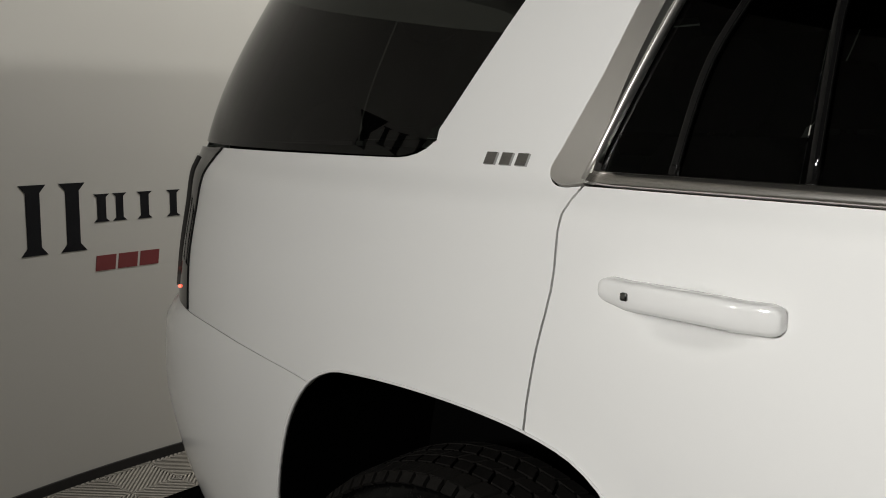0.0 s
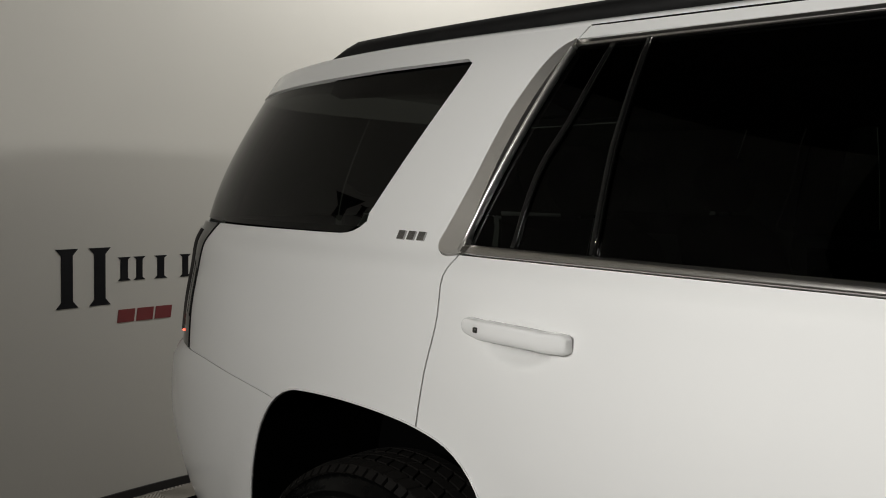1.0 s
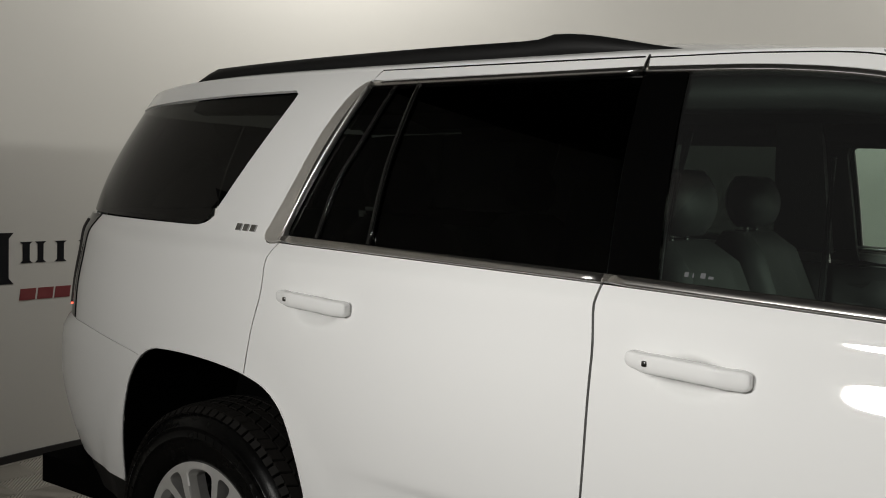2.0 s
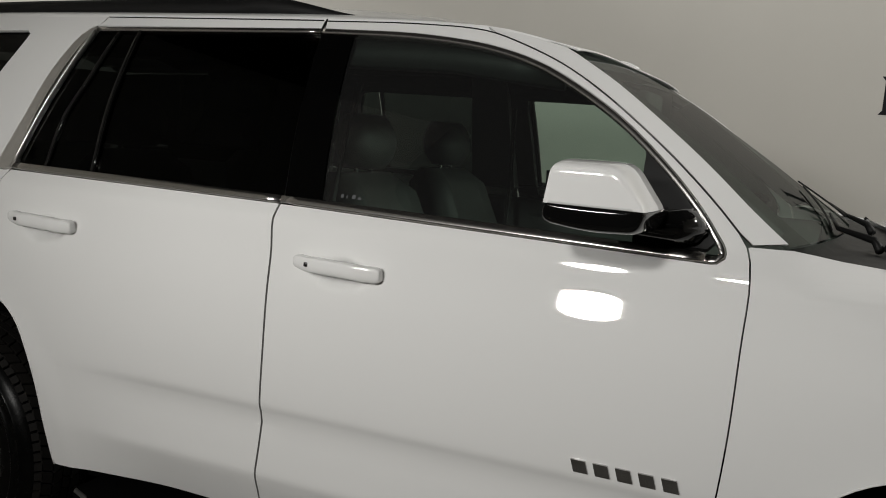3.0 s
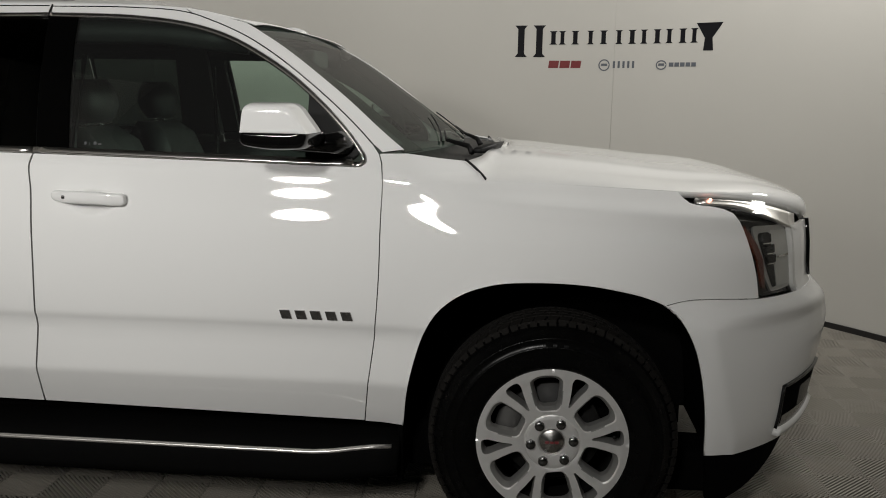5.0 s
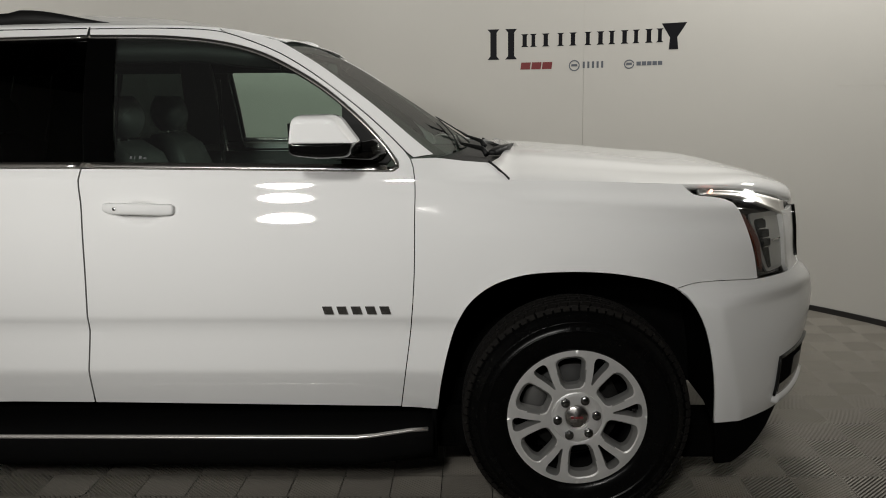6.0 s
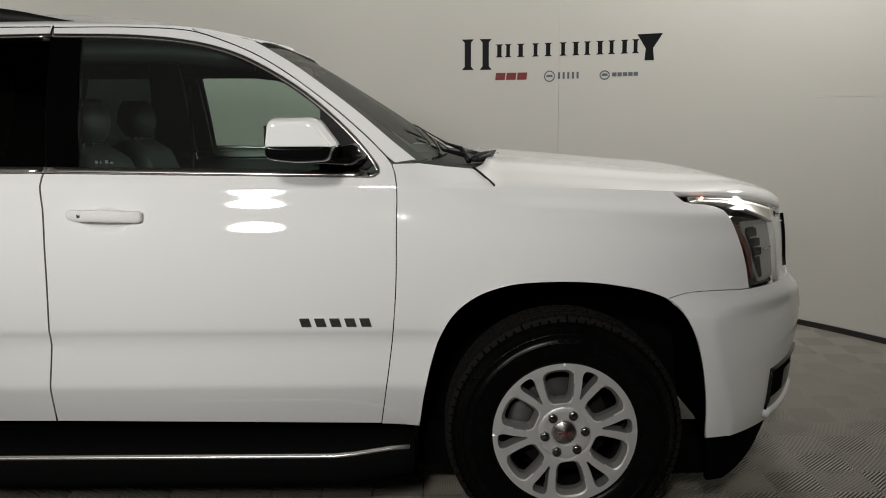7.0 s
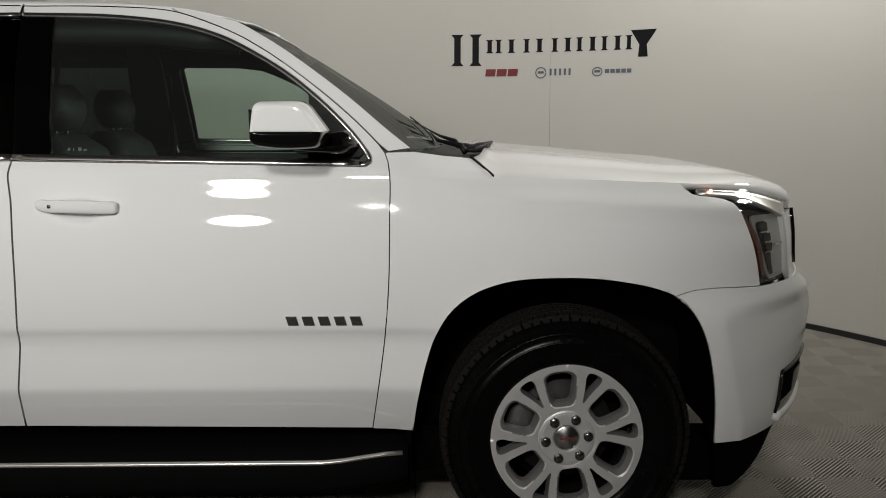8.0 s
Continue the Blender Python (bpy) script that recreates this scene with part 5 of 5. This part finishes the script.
# ---- cowl and wipers ----
bm = bmesh.new()
rows = []
for j in range(21):
    t = -1 + j / 10
    xw = 0.972 + 0.120 * (1 - t * t)
    xh = 1.13 + 0.13 * (1 - t * t)
    rows.append([(xw, t * 0.84, 1.312), (xw + 0.03, t * 0.84, 1.294), (max(xh, xw + 0.06), t * 0.82, 1.286), (max(xh, xw + 0.06) + 0.03, t * 0.80, 1.262)])
loft(bm, rows, closed=False)
part("cowl", bm, BLACK, car, "black cowl panel below the windshield")
for sg in (-1,):
    bm = bmesh.new()
    loft(bm, [[(1.17, -0.52, 1.300), (1.20, -0.52, 1.298), (1.20, -0.52, 1.318), (1.17, -0.52, 1.318)], [(1.19, -0.46, 1.30), (1.245, -0.46, 1.298), (1.25, -0.46, 1.334), (1.19, -0.46, 1.326)],
              [(1.20, -0.36, 1.305), (1.26, -0.36, 1.305), (1.28, -0.36, 1.338), (1.21, -0.36, 1.328)]])
    bmesh.ops.recalc_face_normals(bm, faces=bm.faces[:])
    bmesh.ops.bevel(bm, geom=bm.edges[:], offset=0.004, segments=1, affect="EDGES")
    part("cowl_end", bm, BLACK, car, "black cowl end piece")
def on_glass(f, t, lift):
    """A point over the windshield: f down its edge, t across it."""
    k = min(f * (len(EDGE_W) - 1), len(EDGE_W) - 1.001)
    (xa, za), (xb, zb) = EDGE_W[int(k)], EDGE_W[int(k) + 1]
    x, z = xa + (xb - xa) * (k - int(k)), za + (zb - za) * (k - int(k))
    return Vector((x + glass_bow(f) * (1 - t * t) + 0.62 * lift, (half0(x, z) - 0.008) * t, z + 0.028 * (1 - f) * (1 - t * t) - 0.004 + 0.78 * lift))


for t0, t1 in ((-0.60, -0.02), (0.10, 0.66)):
    bm = bmesh.new()
    tube(bm, [Vector((1.165, 0.83 * t0, 1.300)), Vector((1.150, 0.83 * (t0 + 0.03), 1.322)), on_glass(0.985, t0 + 0.12, 0.012), on_glass(0.93, t0 + 0.30, 0.012)], [0.012, 0.010, 0.006, 0.003], 8)
    wa = part("wiper_arm", bm, BLACK, car, "black wiper arm")
    bm = bmesh.new()
    tube(bm, [on_glass(0.98, t0 + 0.05, 0.008)] + [on_glass(0.98 - 0.17 * k / 6, t0 + 0.05 + (t1 - t0 - 0.05) * k / 6, 0.010) for k in range(1, 7)], 0.0030, 6)
    part("wiper_blade", bm, BLACK, wa)


# ---- cabin ----
def seat(x, y, rear=False):
    th = part("seat", seat_base(x, y), LEATHER, car, "dark leather seat")
    bm = bmesh.new()
    rings = []
    for i in range(11):
        t = i / 10
        z = 0.80 + 0.56 * t
        xx = x - 0.10 - 0.20 * t
        hw = 0.255 - 0.05 * t ** 2 - 0.02 * (1 - t)
        d = 0.10 - 0.03 * t
        if t == 1:
            hw, d = hw - 0.05, d * 0.5
        rings.append([(xx + d, y - hw * 0.6, z), (xx + d * 1.25, y - hw * 0.85, z), (xx + d * 0.4, y - hw, z), (xx - d, y - hw * 0.9, z), (xx - d, y + hw * 0.9, z), (xx + d * 0.4, y + hw, z), (xx + d * 1.25, y + hw * 0.85, z), (xx + d, y + hw * 0.6, z)])
    loft(bm, rings)
    bmesh.ops.recalc_face_normals(bm, faces=bm.faces[:])
    part("backrest", bm, LEATHER, th)
    bm = bmesh.new()
    rings = []
    for i in range(9):
        t = i / 8
        z = 1.375 + 0.165 * t
        e = math.sin(math.pi * (0.12 + 0.76 * t)) ** 0.5
        rings.append([(x - 0.285 + 0.072 * math.cos(a) * e - 0.01 * t, y + 0.145 * e * math.copysign(abs(math.sin(a)) ** 0.6, math.sin(a)), z) for a in [2 * math.pi * k / 14 for k in range(14)]])
    loft(bm, rings)
    bmesh.ops.recalc_face_normals(bm, faces=bm.faces[:])
    part("headrest", bm, LEATHER, th)
    bm = bmesh.new()
    for s in (-0.05, 0.05):
        tube(bm, [(x - 0.29, y + s, 1.33), (x - 0.29, y + s, 1.41)], 0.007, 8)
    part("headrest_post", bm, CHROME, th)


def seat_base(x, y):
    bm = bmesh.new()
    box(bm, (x - 0.20, y - 0.25, 0.62), (x + 0.33, y + 0.25, 0.80), 0.05)
    return bm


for x, y in ((-0.02, -0.40), (-0.09, 0.40), (-0.95, -0.40), (-0.95, 0.40)):
    seat(x, y)
bm = bmesh.new()
box(bm, (-1.95, -0.50, 0.66), (-1.55, 0.50, 1.20), 0.06)
part("third_row_seat", bm, LEATHER, car, "dark leather third row seat")
bm = bmesh.new()
prof = [(0.62, 1.02), (0.60, 1.22), (0.68, 1.275), (0.90, 1.275), (1.02, 1.275), (1.04, 0.85), (0.72, 0.80)]
loft(bm, [[(x, y, z) for x, z in prof] for y in (-0.78, -0.3, 0.3, 0.78)])
bmesh.ops.recalc_face_normals(bm, faces=bm.faces[:])
part("dashboard", bm, TRIM_IN, car, "dark grey dashboard", smooth=False)
bm = bmesh.new()
c, ax = Vector((0.50, 0.40, 1.17)), Vector((-0.90, 0, 0.42)).normalized()
s, u = Vector((0, 1, 0)), ax.cross(Vector((0, 1, 0)))
tube(bm, [c + (s * math.cos(2 * math.pi * k / 32) + u * math.sin(2 * math.pi * k / 32)) * 0.19 for k in range(33)], 0.015, 8)
sw = part("steering_wheel", bm, LEATHER, car, "black steering wheel")
bm = bmesh.new()
tube(bm, [c - ax * 0.02, c - ax * 0.22], [0.07, 0.04], 12)
part("steering_column", bm, TRIM_IN, sw)
bm = bmesh.new()
box(bm, (0.44, -0.12, 1.60), (0.50, 0.12, 1.675), 0.015)
part("inner_mirror", bm, TRIM_IN, car, "dark inside mirror")
for sg in (-1, 1):
    bm = bmesh.new()
    loft(bm, [[(-0.25, sg * 0.70, 1.74), (-0.40, sg * 0.70, 1.74), (-0.40, sg * 0.66, 1.74), (-0.25, sg * 0.66, 1.74)], [(-0.22, sg * 0.86, 1.28), (-0.42, sg * 0.86, 1.28), (-0.42, sg * 0.80, 1.28), (-0.22, sg * 0.80, 1.28)]])
    bmesh.ops.recalc_face_normals(bm, faces=bm.faces[:])
    part("centre_pillar", bm, TRIM_IN, car, smooth=False)
    bm = bmesh.new()
    tube(bm, [(-0.20, sg * 0.66, 1.62), (-0.22, sg * 0.74, 1.28), (-0.20, sg * 0.62, 0.85)], 0.012, 6)
    part("seat_belt", bm, BLACK, car, "grey seat belt", smooth=False)
    bm = bmesh.new()
    rings = []
    for t in (0, 0.25, 0.5, 0.75, 1):
        x, z = 0.47 + 0.46 * t, 1.676 - 0.34 * t
        w = half0(x, z) - 0.03
        rings.append([(x + 0.02, sg * w, z), (x - 0.03, sg * (w - 0.01), z - 0.02), (x - 0.02, sg * (w - 0.05), z - 0.02), (x + 0.03, sg * (w - 0.05), z + 0.01)])
    loft(bm, rings)
    bmesh.ops.recalc_face_normals(bm, faces=bm.faces[:])
    part("pillar_trim", bm, TRIM_IN, car, smooth=False)
for sg in (-1, 1):
    bm = bmesh.new()
    rings = []
    for i in range(16):
        t = i / 15
        x = -1.80 + 2.22 * t
        z1 = roof_edge(x) - 0.02
        z0 = 1.655 - 0.03 * sm(0.85, 1.0, t)
        rings.append([(x, sg * (half0(x, z0) - 0.075), z0), (x, sg * (half0(x, z0) - 0.035), z0 + 0.01), (x, sg * (half0(x, z1) - 0.03), z1), (x, sg * (half0(x, z1) - 0.09), z1)])
    loft(bm, rings)
    bmesh.ops.recalc_face_normals(bm, faces=bm.faces[:])
    part("roof_side_trim", bm, BLACK, car)

def window_trim(sg, outer, inner):
    """A dark inside frame with a rounded opening, between the skin's opening and the cabin."""
    bm = bmesh.new()
    n = 72

    def even(poly):
        poly = tidy(poly)
        d = [0.0]
        for a, b in zip(poly, poly[1:] + poly[:1]):
            d.append(d[-1] + math.dist(a, b))
        out = []
        cx, cz = sum(p[0] for p in poly) / len(poly), sum(p[1] for p in poly) / len(poly)
        for k in range(n):
            a = 2 * math.pi * k / n
            best = None
            for p, q in zip(poly, poly[1:] + poly[:1]):
                dx, dz = math.cos(a), 0.4 * math.sin(a)
                ex, ez = q[0] - p[0], q[1] - p[1]
                det = ex * dz - ez * dx
                if abs(det) < 1e-9:
                    continue
                s = ((cx - p[0]) * dz - (cz - p[1]) * dx) / det
                r = ((cx - p[0]) * ez - (cz - p[1]) * ex) / det
                if -1e-6 <= s <= 1 + 1e-6 and r > 0:
                    best = r if best is None else max(best, r)
            out.append((cx + math.cos(a) * best, cz + 0.4 * math.sin(a) * best))
        return out

    rings = []
    for poly, off in ((even(outer), 0.018), (even(inner), 0.030), (even(inner), 0.060)):
        rings.append([(x, sg * (half0(x, z) - off), z) for x, z in poly])
    loft(bm, rings, caps=False)
    bmesh.ops.recalc_face_normals(bm, faces=bm.faces[:])
    part("window_trim", bm, PILLAR_IN, car, "dark inside window frame")


FRONT_OPEN = rounded([(-0.185, 1.675), (0.16, 1.668), (0.32, 1.608), (0.50, 1.515), (0.66, 1.395), (0.745, 1.30), (0.745, 1.250), (-0.145, 1.250)], [0.05, 0.08, 0.08, 0.08, 0.08, 0.03, 0.02, 0.02])
REAR_OPEN = rounded([(-0.345, 1.660), (-0.345, 1.315), (-1.06, 1.315), (-0.99, 1.660)], [0.06, 0.03, 0.04, 0.06])
for sg in (1,):
    window_trim(sg, merged([(-0.27, 1.765), (0.03, 1.757)], [(x, z + 0.008) for x, z in DLO_F if x > 0.05 and z > 1.30], [(0.85, 1.240), (-0.25, 1.240)]), FRONT_OPEN)
    window_trim(sg, [(-0.26, 1.765), (-0.26, 1.29), (-1.21, 1.29), (-1.07, 1.75)], REAR_OPEN)

bm = bmesh.new()
box(bm, (-2.45, -0.90, 0.33), (1.95, 0.90, 0.43))
for v in bm.verts:
    if v.co.x > 1.9:
        v.co.y *= 0.6
part("floor_pan", bm, DARK, car, "black underbody", smooth=False)
for sg in (-1, 1):
    # rails sized to hide and shade the floor under the car
    bm = bmesh.new()
    box(bm, (-2.3, min(sg * 0.45, sg * 0.68), 0.17), (1.80, max(sg * 0.45, sg * 0.68), 0.34), 0.01)
    part("frame_rail", bm, DARK, car, "black chassis rail", smooth=False)
    # added block: hides lit floor behind the front tyre, in place of shade
    bm = bmesh.new()
    box(bm, (1.70, min(sg * 0.50, sg * 0.70), 0.13), (2.12, max(sg * 0.50, sg * 0.70), 0.285), 0.02)
    part("shade_block", bm, DARK, car, "added black block standing in for shaded floor", smooth=False)
bm = bmesh.new()
box(bm, (0.98, -0.55, 0.42), (2.0, 0.55, 1.10))
part("engine_block", bm, DARK, car, "black engine bay mass", smooth=False)
for ax in (AXLE_F, AXLE_R):
    bm = bmesh.new()
    tube(bm, [(ax, -0.80, 0.40), (ax, 0.80, 0.40)], 0.045, 12)
    part("axle", bm, DARK, car)
# small window sticker: plain bars
bm = bmesh.new()
for k, (w, h) in enumerate(((0.008, 0.009), (0.003, 0.008), (0.010, 0.010), (0.010, 0.005))):
    x0 = -0.085 + k * 0.016
    loft(bm, [[skin(x, z, off) for x, z in ((x0, 1.325), (x0 + w, 1.325), (x0 + w, 1.325 + h), (x0, 1.325 + h))] for off in (-0.0075, -0.0065)])
bmesh.ops.recalc_face_normals(bm, faces=bm.faces[:])
part("window_sticker", bm, STICKER, car, "small pale sticker marks", smooth=False)

# ---- floor tiles ----
TS = 0.40


def tile_mesh():
    """One floor tile: four ribbed squares with the ribs on alternate diagonals."""
    bm = bmesh.new()
    g = 0.0015
    side, pitch, rib = TS / 2, TS / 2 / 10.0, 0.50
    for qx in (0, 1):
        for qy in (0, 1):
            ox, oy, flip = qx * side, qy * side, (qx + qy + 1) % 2
            e = 0.004
            a, b = e, side - e
            # border frame
            for x0, y0, x1, y1 in ((0 + g, 0 + g, side - g, e), (0 + g, side - e, side - g, side - g), (0 + g, e, e, side - e), (side - e, e, side - g, side - e)):
                bm.faces.new([bm.verts.new((ox + x, oy + y, 0.0)) for x, y in ((x0, y0), (x1, y0), (x1, y1), (x0, y1))])
            # diagonal ribs: bands of x + y (or x - y)
            c = 2 * a
            while c < 2 * b:
                c0, c1 = c, min(2 * b, c + pitch * rib)

                def ends(k):
                    return ((max(a, k - b), k - max(a, k - b)), (min(b, k - a), k - min(b, k - a)))
                p, q = ends(c0), ends(c1)
                top = [p[0], p[1], q[1], q[0]]
                pts = [(x, y) if not flip else (side - x, y) for x, y in top]
                hi = [bm.verts.new((ox + x, oy + y, 0.0)) for x, y in pts]
                if flip:
                    hi.reverse()
                    pts.reverse()
                bm.faces.new(hi)
                low = [bm.verts.new((ox + x, oy + y, -0.025)) for x, y in pts]
                n = 4
                for i in range(n):
                    if math.dist(pts[i], pts[(i + 1) % n]) > pitch * 1.2:
                        bm.faces.new((low[i], low[(i + 1) % n], hi[(i + 1) % n], hi[i]))
                c += pitch
    bmesh.ops.recalc_face_normals(bm, faces=bm.faces[:])
    me = bpy.data.meshes.new("floor_tile")
    bm.to_mesh(me)
    bm.free()
    me.materials.append(TILE)
    return me


TILE_X0, TILE_Y0 = 0.18, 0.03
tile_data = tile_mesh()
floor_ob = bpy.data.objects["floor"]
far_verts, count = [], 0
for i in range(-14, 14):
    for j in range(-14, 12):
        x, y = TILE_X0 + i * TS, TILE_Y0 + j * TS
        d = math.hypot(x + TS / 2 - CX, y + TS / 2 - CY)
        if d > RW + 0.30:
            continue
        near = (x > 1.5 and y > -1.6) or (x < -1.6) or y < -0.6
        if near and count < 300:
            ob = new("floor_tile", tile_data)
            ob.location = (x, y, 0)
            ob.parent = floor_ob
            count += 1
        else:
            far_verts.append((x, y))
vs, fs = [], []
base_v = [tuple(v.co) for v in tile_data.vertices]
base_f = [tuple(p.vertices) for p in tile_data.polygons]
for x, y in far_verts:
    o = len(vs)
    vs += [(x + a, y + b, c) for a, b, c in base_v]
    fs += [tuple(o + k for k in f) for f in base_f]
me = bpy.data.meshes.new("tile_field")
me.from_pydata(vs, [], fs)
me.materials.append(TILE)
tf = new("tile_field", me)
tf.parent = floor_ob
tagged(tf, kind="stuff")
